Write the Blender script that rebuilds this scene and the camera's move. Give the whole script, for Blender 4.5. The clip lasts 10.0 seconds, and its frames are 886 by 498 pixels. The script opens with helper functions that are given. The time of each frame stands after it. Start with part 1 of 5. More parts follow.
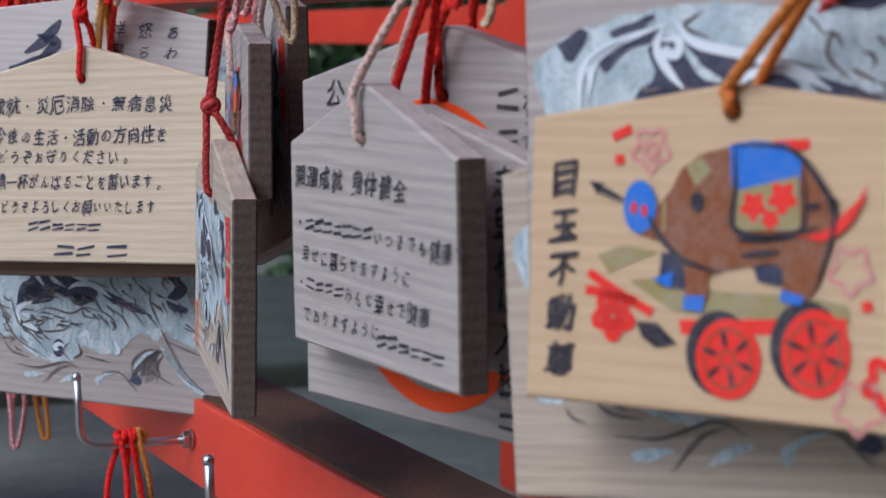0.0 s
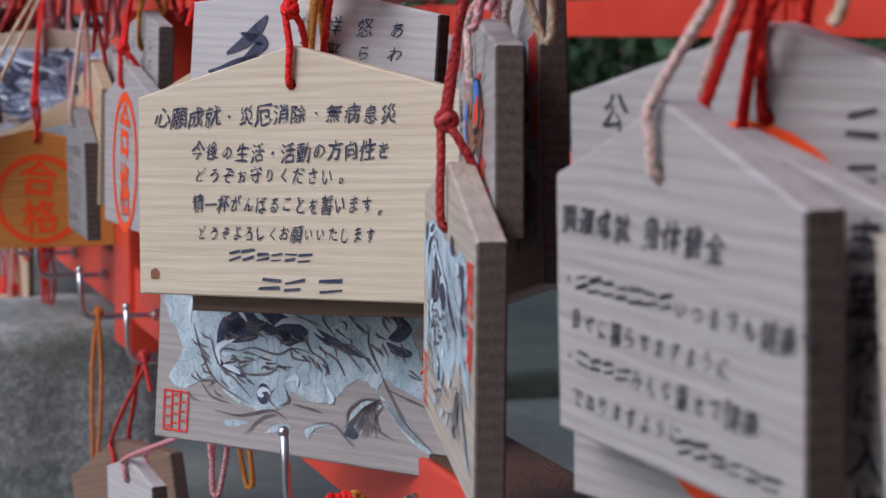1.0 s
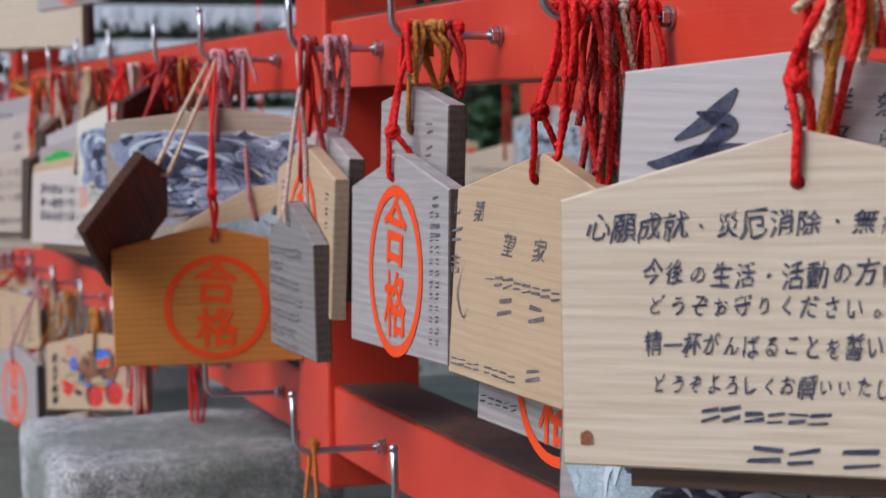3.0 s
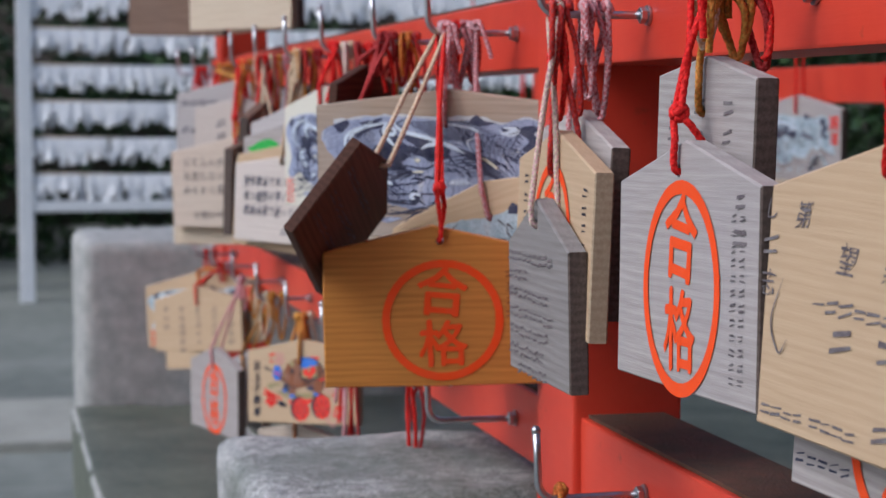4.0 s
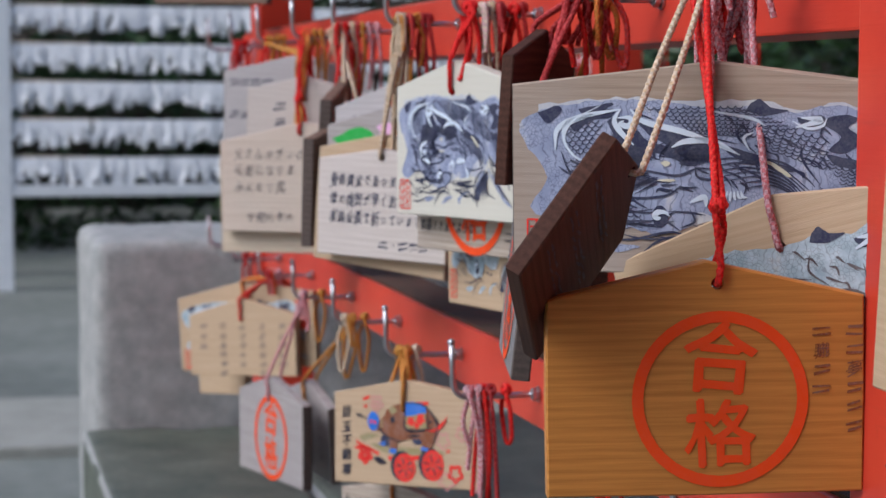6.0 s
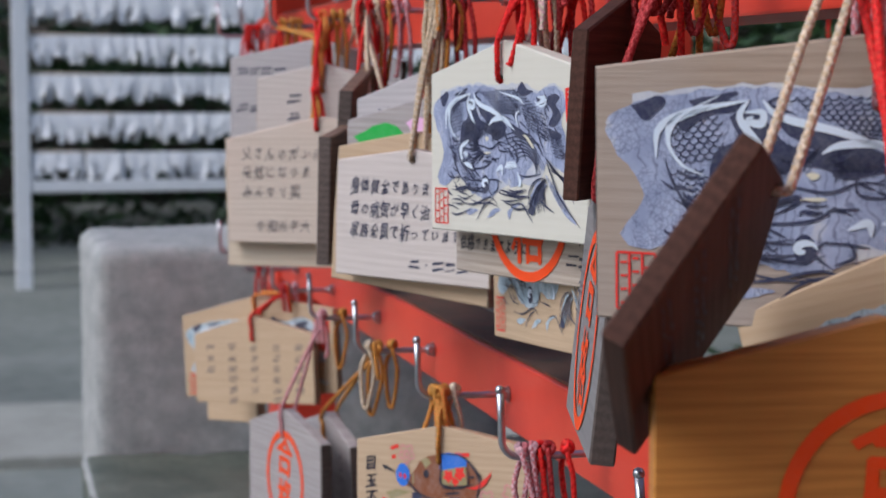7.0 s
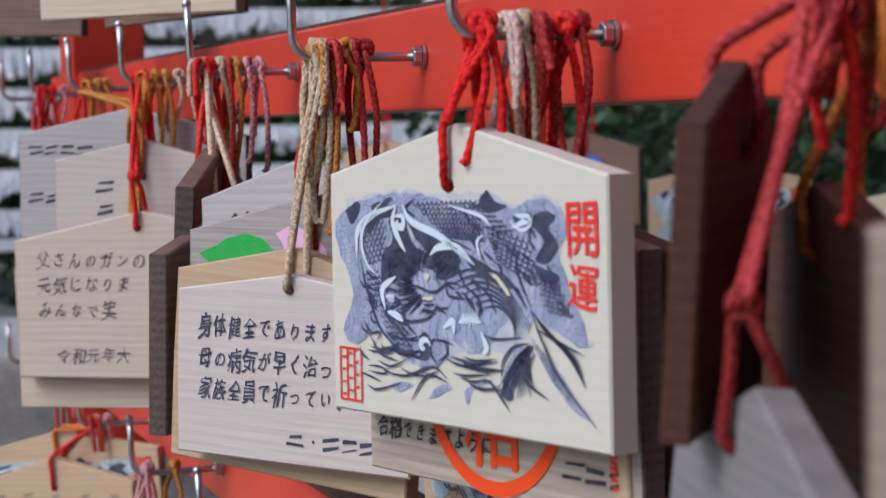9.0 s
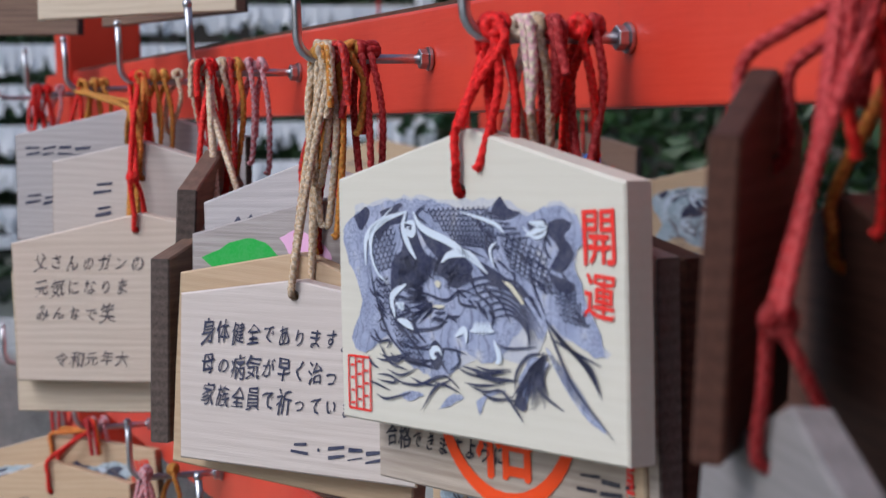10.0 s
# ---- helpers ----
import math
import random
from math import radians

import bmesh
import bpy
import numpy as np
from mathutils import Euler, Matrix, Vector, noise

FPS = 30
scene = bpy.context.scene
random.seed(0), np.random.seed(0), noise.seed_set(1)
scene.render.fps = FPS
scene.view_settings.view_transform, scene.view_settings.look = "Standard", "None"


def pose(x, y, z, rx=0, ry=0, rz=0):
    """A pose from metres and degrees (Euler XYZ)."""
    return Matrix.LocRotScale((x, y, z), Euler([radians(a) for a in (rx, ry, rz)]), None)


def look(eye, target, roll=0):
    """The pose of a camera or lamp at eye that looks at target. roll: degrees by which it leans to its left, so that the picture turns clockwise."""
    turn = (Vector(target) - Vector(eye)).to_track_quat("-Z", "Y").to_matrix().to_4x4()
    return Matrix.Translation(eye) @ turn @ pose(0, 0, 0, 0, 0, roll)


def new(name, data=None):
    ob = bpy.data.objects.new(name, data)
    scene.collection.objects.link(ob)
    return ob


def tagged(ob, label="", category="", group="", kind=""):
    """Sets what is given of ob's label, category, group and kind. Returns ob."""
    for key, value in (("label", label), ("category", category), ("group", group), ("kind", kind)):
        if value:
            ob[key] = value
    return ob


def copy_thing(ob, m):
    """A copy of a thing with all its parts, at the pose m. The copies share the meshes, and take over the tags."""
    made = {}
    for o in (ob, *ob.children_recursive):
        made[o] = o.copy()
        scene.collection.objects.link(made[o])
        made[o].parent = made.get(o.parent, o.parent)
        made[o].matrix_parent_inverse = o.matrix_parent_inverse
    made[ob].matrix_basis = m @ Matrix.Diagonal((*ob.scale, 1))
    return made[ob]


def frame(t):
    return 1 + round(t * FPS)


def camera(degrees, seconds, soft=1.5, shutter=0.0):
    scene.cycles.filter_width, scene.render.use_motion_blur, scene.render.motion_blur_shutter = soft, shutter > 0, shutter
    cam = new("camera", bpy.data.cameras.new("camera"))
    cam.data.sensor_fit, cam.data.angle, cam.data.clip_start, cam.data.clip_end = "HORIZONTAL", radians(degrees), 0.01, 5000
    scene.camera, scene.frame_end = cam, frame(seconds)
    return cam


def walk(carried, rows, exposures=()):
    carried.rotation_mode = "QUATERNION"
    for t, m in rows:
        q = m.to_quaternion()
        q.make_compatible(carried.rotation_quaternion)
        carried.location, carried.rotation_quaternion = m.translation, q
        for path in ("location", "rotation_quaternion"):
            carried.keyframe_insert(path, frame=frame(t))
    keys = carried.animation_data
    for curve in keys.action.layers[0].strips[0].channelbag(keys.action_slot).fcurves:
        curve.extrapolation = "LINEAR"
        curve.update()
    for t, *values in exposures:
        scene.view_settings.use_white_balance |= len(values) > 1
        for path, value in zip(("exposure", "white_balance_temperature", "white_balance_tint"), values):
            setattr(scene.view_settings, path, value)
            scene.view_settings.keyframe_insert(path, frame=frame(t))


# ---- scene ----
cam = camera(25.591, 10.0)
Z0 = 0.95  # height of the hook row above the ground


def at(x, y, z, azimuth, tilt, lean):
    """Camera pose: place relative to the hook row, heading from +y towards +x, tilt up, lean."""
    a, e = radians(azimuth), radians(tilt)
    d = Vector((math.sin(a) * math.cos(e), math.cos(a) * math.cos(e), math.sin(e)))
    eye = Vector((x, y, z + Z0))
    return look(eye, eye + d, lean)


walk(cam, [
    (0, at(-0.2815, -0.8989, -0.0405, 24.768, -5.957, 0.494)),
    (0.5, at(-0.2451, -0.8253, -0.0383, 21.134, -6.270, 0.140)),
    (1, at(-0.2451, -0.7580, -0.0373, 18.678, -6.280, 0.167)),
    (1.5, at(-0.2651, -0.6900, -0.0245, 19.619, -5.429, -0.850)),
    (2, at(-0.2861, -0.6299, -0.0279, 19.734, -4.171, -0.181)),
    (2.2, at(-0.2982, -0.6100, -0.0300, 20.289, -3.978, 0.092)),
    (3.3, at(-0.3407, -0.4486, -0.0377, 17.596, -4.029, -0.455)),
    (3.5, at(-0.3320, -0.4101, -0.0388, 16.231, -3.992, -0.378)),
    (4, at(-0.3099, -0.3121, -0.0436, 13.128, -4.174, -0.006)),
    (4.5, at(-0.3040, -0.2377, -0.0461, 11.920, -4.428, 0.225)),
    (5, at(-0.3098, -0.1399, -0.0443, 13.384, -4.616, 0.500)),
    (5.5, at(-0.3285, -0.0415, -0.0391, 13.945, -4.788, -0.092)),
    (6, at(-0.3457, 0.0593, -0.0445, 14.016, -4.718, 0.158)),
    (6.2, at(-0.3435, 0.0994, -0.0452, 13.989, -4.790, 0.171)),
    (7.5, at(-0.2710, 0.4044, -0.0476, 12.915, -4.973, -0.144)),
    (8, at(-0.2615, 0.5141, -0.0297, 16.528, -3.629, -0.747)),
    (8.5, at(-0.2618, 0.5859, -0.0264, 17.937, -3.086, -0.784)),
    (9, at(-0.2569, 0.6310, -0.0274, 19.242, -3.670, -0.881)),
    (9.5, at(-0.2577, 0.6447, -0.0252, 19.510, -3.740, -0.865)),
    (10, at(-0.2594, 0.6439, -0.0247, 19.526, -3.774, -0.826)),
], exposures=[(0, -0.14, 5650, 11), (4, -0.06, 5750, 11), (10, -0.14, 5700, 11)])

# light aperture of a short telephoto lens
cam.data.dof.use_dof = True
cam.data.dof.focus_distance = 0.77
cam.data.dof.aperture_fstop = 23.0

# ---------------------------------------------------------------- light
world = bpy.data.worlds.new("overcast")
scene.world = world
world.use_nodes = True
wn = world.node_tree.nodes
sky = wn.new("ShaderNodeTexSky")
sky.sky_type, sky.sun_disc = "NISHITA", False
sky.sun_elevation, sky.sun_rotation = radians(46), radians(262)
sky.air_density, sky.dust_density = 1.0, 4.0
wn["Background"].inputs[1].default_value = 0.15
world.node_tree.links.new(sky.outputs[0], wn["Background"].inputs[0])
sun = new("sun", bpy.data.lights.new("sun", "SUN"))
sun.data.energy, sun.data.angle, sun.data.color = 1.35, radians(30), (1.0, 0.97, 0.92)
sun.matrix_world = look((-5.0, -1.5, 5.2), (0, 0.5, 0.9))


# ---------------------------------------------------------------- materials
def material(name, rough=0.6, metal=0.0):
    m = bpy.data.materials.new(name)
    m.use_nodes = True
    b = m.node_tree.nodes["Principled BSDF"]
    b.inputs["Roughness"].default_value, b.inputs["Metallic"].default_value = rough, metal
    return m, m.node_tree.nodes, m.node_tree.links, b


def coords(n, l, scale, kind="Object"):
    tc, mp = n.new("ShaderNodeTexCoord"), n.new("ShaderNodeMapping")
    mp.inputs["Scale"].default_value = scale
    l.new(tc.outputs[kind], mp.inputs["Vector"])
    return mp.outputs[0]


def noise_tex(n, l, vec, scale, detail=4.0, rough=0.55, dist=0.0):
    t = n.new("ShaderNodeTexNoise")
    t.inputs["Scale"].default_value, t.inputs["Detail"].default_value = scale, detail
    t.inputs["Roughness"].default_value, t.inputs["Distortion"].default_value = rough, dist
    l.new(vec, t.inputs["Vector"])
    return t.outputs["Fac"]


def ramp(n, l, fac, stops):
    r = n.new("ShaderNodeValToRGB")
    while len(r.color_ramp.elements) < len(stops):
        r.color_ramp.elements.new(0.5)
    for e, (p, c) in zip(r.color_ramp.elements, stops):
        e.position, e.color = p, (*c, 1.0)
    l.new(fac, r.inputs[0])
    return r.outputs[0]


def mix(n, l, fac, a, b, mode="MIX"):
    m = n.new("ShaderNodeMix")
    m.data_type, m.blend_type = "RGBA", mode
    for sock, v in ((m.inputs[0], fac), (m.inputs[6], a), (m.inputs[7], b)):
        if isinstance(v, (int, float)):
            sock.default_value = v
        elif isinstance(v, tuple):
            sock.default_value = (*v, 1.0)
        else:
            l.new(v, sock)
    return m.outputs[2]


def bump(n, l, b, height, strength, dist=0.001):
    k = n.new("ShaderNodeBump")
    k.inputs["Strength"].default_value, k.inputs["Distance"].default_value = strength, dist
    l.new(height, k.inputs["Height"])
    l.new(k.outputs[0], b.inputs["Normal"])


def shift(n, l, vec, amount=7.0):
    """Offsets the pattern from board to board."""
    oi, sc, ad = n.new("ShaderNodeObjectInfo"), n.new("ShaderNodeMath"), n.new("ShaderNodeVectorMath")
    sc.operation, sc.inputs[1].default_value = "MULTIPLY", amount
    l.new(oi.outputs["Random"], sc.inputs[0])
    l.new(vec, ad.inputs[0])
    l.new(sc.outputs[0], ad.inputs[1])
    return ad.outputs[0], oi.outputs["Random"]


def wood(name, light, dark, stain, rough=0.62, lines=1.0, stain_amount=0.5, relief=0.5):
    """Sawn softwood with grain along the board's width."""
    m, n, l, b = material(name, rough)
    v, rnd = shift(n, l, coords(n, l, (1, 1, 1)))
    st = n.new("ShaderNodeMapping")
    st.inputs["Scale"].default_value = (3.0, 105, 105)
    l.new(v, st.inputs["Vector"])
    big = noise_tex(n, l, v, 9.0, 2.0)
    wv = n.new("ShaderNodeTexWave")
    wv.bands_direction, wv.wave_profile = "Z", "SIN"
    wv.inputs["Scale"].default_value, wv.inputs["Distortion"].default_value = 75.0, 5.0
    wv.inputs["Detail"].default_value, wv.inputs["Detail Scale"].default_value = 3.0, 0.6
    cw = n.new("ShaderNodeMapping")
    cw.inputs["Scale"].default_value = (0.35, 0.6, 1.0)
    l.new(v, cw.inputs["Vector"])
    l.new(cw.outputs[0], wv.inputs["Vector"])
    fine = noise_tex(n, l, st.outputs[0], 6.0, 5.0, 0.65)
    grain = mix(n, l, 0.86, wv.outputs["Fac"], fine)
    col = ramp(n, l, grain, [(0.32, dark), (0.5, tuple((a + c) / 2 for a, c in zip(light, dark))), (0.68, light)])
    col = mix(n, l, 1.0 - lines, col, light)
    sm = ramp(n, l, big, [(0.42, (0, 0, 0)), (0.72, (1, 1, 1))])
    sc = n.new("ShaderNodeMath")
    sc.operation, sc.inputs[1].default_value = "MULTIPLY", stain_amount
    l.new(sm, sc.inputs[0])
    col = mix(n, l, sc.outputs[0], col, stain)
    hv = n.new("ShaderNodeHueSaturation")
    mr = n.new("ShaderNodeMapRange")
    mr.inputs["To Min"].default_value, mr.inputs["To Max"].default_value = 0.9, 1.08
    l.new(rnd, mr.inputs["Value"])
    l.new(mr.outputs[0], hv.inputs["Value"])
    l.new(col, hv.inputs["Color"])
    l.new(hv.outputs[0], b.inputs["Base Color"])
    bump(n, l, b, fine, relief, 0.0004)
    return m


WOOD_TAN = wood("tan_wood", (0.54, 0.40, 0.26), (0.43, 0.30, 0.18), (0.50, 0.36, 0.22), lines=0.75, stain_amount=0.35)
WOOD_PALE = wood("pale_wood", (0.64, 0.55, 0.43), (0.49, 0.39, 0.28), (0.57, 0.49, 0.39), lines=0.9, stain_amount=0.3)
WOOD_CREAM = wood("cream_wood", (0.63, 0.61, 0.53), (0.575, 0.55, 0.465), (0.61, 0.585, 0.50), lines=0.6, stain_amount=0.2, relief=0.15)
WOOD_LIGHT = wood("bleached_wood", (0.59, 0.53, 0.49), (0.47, 0.41, 0.37), (0.54, 0.48, 0.46), lines=0.8, stain_amount=0.3)
WOOD_PINK = wood("warm_pale_wood", (0.62, 0.53, 0.45), (0.50, 0.41, 0.33), (0.62, 0.46, 0.37), lines=0.8, stain_amount=0.4)
WOOD_SILVER = wood("silver_grey_wood", (0.50, 0.47, 0.47), (0.36, 0.33, 0.33), (0.44, 0.42, 0.44), 0.72, lines=0.8, stain_amount=0.4, relief=0.6)
WOOD_GREY = wood("weathered_grey_wood", (0.43, 0.395, 0.385), (0.27, 0.24, 0.23), (0.35, 0.325, 0.335), 0.75, lines=0.85, stain_amount=0.5, relief=0.8)
WOOD_GREYTAN = wood("greying_tan_wood", (0.47, 0.40, 0.33), (0.30, 0.24, 0.19), (0.40, 0.36, 0.33), 0.72, stain_amount=0.6, relief=0.7)
WOOD_UMBER = wood("umber_weathered_wood", (0.37, 0.285, 0.215), (0.25, 0.18, 0.13), (0.36, 0.32, 0.295), 0.7, lines=0.8, stain_amount=0.6, relief=0.6)
# weathered grey, darkened in its base colour to stand in for shade
WOOD_SHADED = wood("shaded_grey_wood", (0.27, 0.25, 0.245), (0.17, 0.155, 0.15), (0.21, 0.20, 0.20), 0.75, lines=0.8, relief=0.6)
WOOD_ORANGE = wood("honey_wood", (0.58, 0.25, 0.05), (0.36, 0.135, 0.022), (0.46, 0.185, 0.035), 0.45, lines=0.75, stain_amount=0.4, relief=0.3)
WOOD_DARK = wood("dark_brown_wood", (0.105, 0.046, 0.030), (0.050, 0.021, 0.014), (0.075, 0.034, 0.024), 0.66, relief=0.6)
WOOD_DARK.node_tree.nodes["Principled BSDF"].inputs["Specular IOR Level"].default_value = 0.2
WOOD_BROWN = wood("brown_wood", (0.22, 0.13, 0.085), (0.12, 0.065, 0.042), (0.17, 0.11, 0.085), 0.6, relief=0.6)


END_GREY = wood("dark_end_grain", (0.13, 0.095, 0.08), (0.06, 0.042, 0.036), (0.10, 0.08, 0.07), 0.8)
END_TAN = wood("tan_end_grain", (0.46, 0.36, 0.25), (0.33, 0.24, 0.16), (0.40, 0.30, 0.2), 0.7)


def ink(name, color, rough=0.55, wear=0.25):
    """Thin paint or ink, patchy where it has worn."""
    m, n, l, b = material(name, rough)
    f = noise_tex(n, l, coords(n, l, (1, 1, 1)), 900.0, 3.0)
    g = noise_tex(n, l, coords(n, l, (1, 1, 1)), 120.0, 2.0)
    pale = tuple(min(1.0, c * (1 - wear) + 0.45 * wear) for c in color)
    col = ramp(n, l, mix(n, l, 0.5, f, g), [(0.40, color), (0.66, pale)])
    b.inputs["Specular IOR Level"].default_value = 0.15
    l.new(col, b.inputs["Base Color"])
    return m


INK_BLACK = ink("black_ink", (0.025, 0.022, 0.035), wear=0.15)
INK_FADED = ink("faded_ink", (0.11, 0.09, 0.10), wear=0.3)
INK_NAVY = ink("navy_ink", (0.035, 0.04, 0.085), wear=0.15)
INK_RED = ink("vermilion_ink", (0.82, 0.076, 0.009), wear=0.03)
INK_CRIMSON = ink("crimson_ink", (0.74, 0.035, 0.025), wear=0.06)
INK_PINK = ink("faded_pink_ink", (0.62, 0.24, 0.24), wear=0.3)
INK_BLUE = ink("blue_paint", (0.03, 0.16, 0.62), wear=0.15)
INK_BROWN = ink("brown_paint", (0.22, 0.075, 0.03), wear=0.2)
INK_OLIVE = ink("olive_paint", (0.30, 0.25, 0.11), wear=0.3)
INK_WHITE = ink("pale_blue_paint", (0.62, 0.70, 0.80), wear=0.1)
INK_GREEN = ink("green_paint", (0.03, 0.38, 0.06), wear=0.1)
INK_LILAC = ink("lilac_paint", (0.72, 0.42, 0.66), wear=0.1)


def wash(name, base, pale, line):
    """Printed brushwork: a grey-blue wash with fine scale and hair lines."""
    m, n, l, b = material(name, 0.6)
    v = coords(n, l, (1, 1, 1))
    vo = n.new("ShaderNodeTexVoronoi")
    vo.feature = "DISTANCE_TO_EDGE"
    vo.inputs["Scale"].default_value = 560.0
    l.new(v, vo.inputs["Vector"])
    edge = ramp(n, l, vo.outputs["Distance"], [(0.02, (1, 1, 1)), (0.09, (0, 0, 0))])
    big = noise_tex(n, l, v, 55.0, 3.0, dist=1.5)
    mask = ramp(n, l, big, [(0.46, (0, 0, 0)), (0.54, (1, 1, 1))])
    wv = n.new("ShaderNodeTexWave")
    wv.inputs["Scale"].default_value, wv.inputs["Distortion"].default_value = 70.0, 14.0
    wv.inputs["Detail"].default_value, wv.inputs["Detail Scale"].default_value = 3.0, 1.0
    l.new(v, wv.inputs["Vector"])
    hair = ramp(n, l, wv.outputs["Fac"], [(0.90, (0, 0, 0)), (0.97, (1, 1, 1))])
    lines = mix(n, l, mask, hair, edge)
    tone = ramp(n, l, noise_tex(n, l, v, 90.0, 4.0), [(0.36, base), (0.60, pale), (0.74, (0.58, 0.58, 0.57))])
    fa = n.new("ShaderNodeMath")
    fa.operation, fa.inputs[1].default_value = "MULTIPLY", 0.5
    l.new(lines, fa.inputs[0])
    l.new(mix(n, l, fa.outputs[0], tone, line), b.inputs["Base Color"])
    return m


WASH_BLUE = wash("blue_grey_wash", (0.25, 0.29, 0.43), (0.36, 0.40, 0.55), (0.03, 0.035, 0.08))
WASH_EDGE = wash("thinned_blue_wash", (0.44, 0.46, 0.53), (0.54, 0.55, 0.57), (0.40, 0.42, 0.50))
INK_CREAM = ink("cream_print", (0.63, 0.60, 0.46), wear=0.1)
WASH_PALE = wash("weathered_blue_wash", (0.31, 0.41, 0.48), (0.50, 0.60, 0.67), (0.16, 0.18, 0.22))


def plain(name, a, c, rough, scale=30.0, relief=0.2, metal=0.0, dist=0.002, detail=5.0):
    m, n, l, b = material(name, rough, metal)
    v = coords(n, l, (1, 1, 1))
    f = noise_tex(n, l, v, scale, detail, 0.6)
    g = noise_tex(n, l, v, scale * 9, 4.0, 0.6)
    l.new(ramp(n, l, mix(n, l, 0.4, f, g), [(0.33, a), (0.68, c)]), b.inputs["Base Color"])
    bump(n, l, b, g, relief, dist)
    return m


def red_paint():
    m, n, l, b = material("vermilion_paint", 0.38)
    v = coords(n, l, (1, 1, 1))
    st = coords(n, l, (25, 2.0, 25))
    base = ramp(n, l, noise_tex(n, l, v, 14.0, 5.0), [(0.3, (0.54, 0.036, 0.017)), (0.7, (0.66, 0.062, 0.030))])
    streak = ramp(n, l, noise_tex(n, l, st, 3.0, 6.0, 0.7), [(0.60, (0, 0, 0)), (0.74, (1, 1, 1))])
    k = n.new("ShaderNodeMath")
    k.operation, k.inputs[1].default_value = "MULTIPLY", 0.35
    l.new(streak, k.inputs[0])
    col = mix(n, l, k.outputs[0], base, (0.36, 0.05, 0.03))
    moss = ramp(n, l, noise_tex(n, l, v, 38.0, 6.0, 0.7), [(0.64, (0, 0, 0)), (0.74, (1, 1, 1))])
    mk = n.new("ShaderNodeMath")
    mk.operation, mk.inputs[1].default_value = "MULTIPLY", 0.45
    l.new(moss, mk.inputs[0])
    l.new(mix(n, l, mk.outputs[0], col, (0.10, 0.045, 0.02)), b.inputs["Base Color"])
    bump(n, l, b, noise_tex(n, l, st, 12.0, 6.0), 0.3, 0.0008)
    return m


RED = red_paint()
STEEL = plain("galvanised_steel", (0.42, 0.43, 0.46), (0.62, 0.63, 0.66), 0.32, 140.0, 0.1, 1.0, 0.0004)
CONCRETE = plain("weathered_concrete", (0.27, 0.28, 0.272), (0.58, 0.59, 0.57), 0.88, 38.0, 1.0, dist=0.004)


def granite():
    """Speckled grey stone with damp dark patches."""
    m, n, l, b = material("rough_granite", 0.8)
    v = coords(n, l, (1, 1, 1))
    speck, mid, big = noise_tex(n, l, v, 420.0, 3.0, 0.7), noise_tex(n, l, v, 120.0, 3.0), noise_tex(n, l, v, 7.0, 4.0, 0.6)
    col = ramp(n, l, mix(n, l, 0.35, speck, mid), [(0.36, (0.10, 0.107, 0.105)), (0.5, (0.34, 0.35, 0.345)), (0.62, (0.66, 0.66, 0.67))])
    damp = ramp(n, l, big, [(0.46, (0, 0, 0)), (0.62, (1, 1, 1))])
    k = n.new("ShaderNodeMath")
    k.operation, k.inputs[1].default_value = "MULTIPLY", 0.68
    l.new(damp, k.inputs[0])
    l.new(mix(n, l, k.outputs[0], col, (0.12, 0.14, 0.12)), b.inputs["Base Color"])
    bump(n, l, b, mix(n, l, 0.5, speck, mid), 0.9, 0.003)
    return m


GRANITE = granite()
MOSSY = plain("mossy_concrete", (0.045, 0.06, 0.045), (0.15, 0.165, 0.13), 0.6, 14.0, 0.5, dist=0.003)
TERRACE = plain("grey_green_stone", (0.085, 0.10, 0.088), (0.21, 0.23, 0.20), 0.7, 6.0, 0.5, dist=0.003)
MOSSTOP = plain("mossy_weathered_timber", (0.03, 0.028, 0.014), (0.13, 0.045, 0.025), 0.8, 45.0, 0.7)
GROUND = plain("damp_paving", (0.115, 0.13, 0.115), (0.25, 0.265, 0.235), 0.75, 1.4, 0.3, dist=0.004)
PATH = plain("worn_concrete_path", (0.24, 0.245, 0.21), (0.38, 0.38, 0.34), 0.8, 2.5, 0.3, dist=0.004)
WHITE = plain("white_paint", (0.70, 0.72, 0.74), (0.82, 0.83, 0.84), 0.5, 20.0, 0.1)
PAPER = plain("folded_white_paper", (0.84, 0.85, 0.87), (0.92, 0.92, 0.93), 0.8, 40.0, 0.2)
LEAF = plain("dark_leaves", (0.008, 0.024, 0.007), (0.035, 0.085, 0.018), 0.45, 3.0, 0.2)
BARK = plain("dark_earth_bank", (0.02, 0.018, 0.014), (0.06, 0.05, 0.04), 0.9, 3.0, 0.6, dist=0.02)
BLACK = plain("black_lacquer", (0.015, 0.015, 0.017), (0.03, 0.03, 0.033), 0.4, 20.0, 0.1)


def cord_mat(name, c):
    m, n, l, b = material(name, 0.55)
    f = noise_tex(n, l, coords(n, l, (1, 1, 1)), 700.0, 3.0)
    lo, hi = tuple(0.62 * x for x in c), tuple(min(1, 1.15 * x + 0.01) for x in c)
    l.new(ramp(n, l, f, [(0.35, lo), (0.65, hi)]), b.inputs["Base Color"])
    b.inputs["Specular IOR Level"].default_value = 0.15
    return m


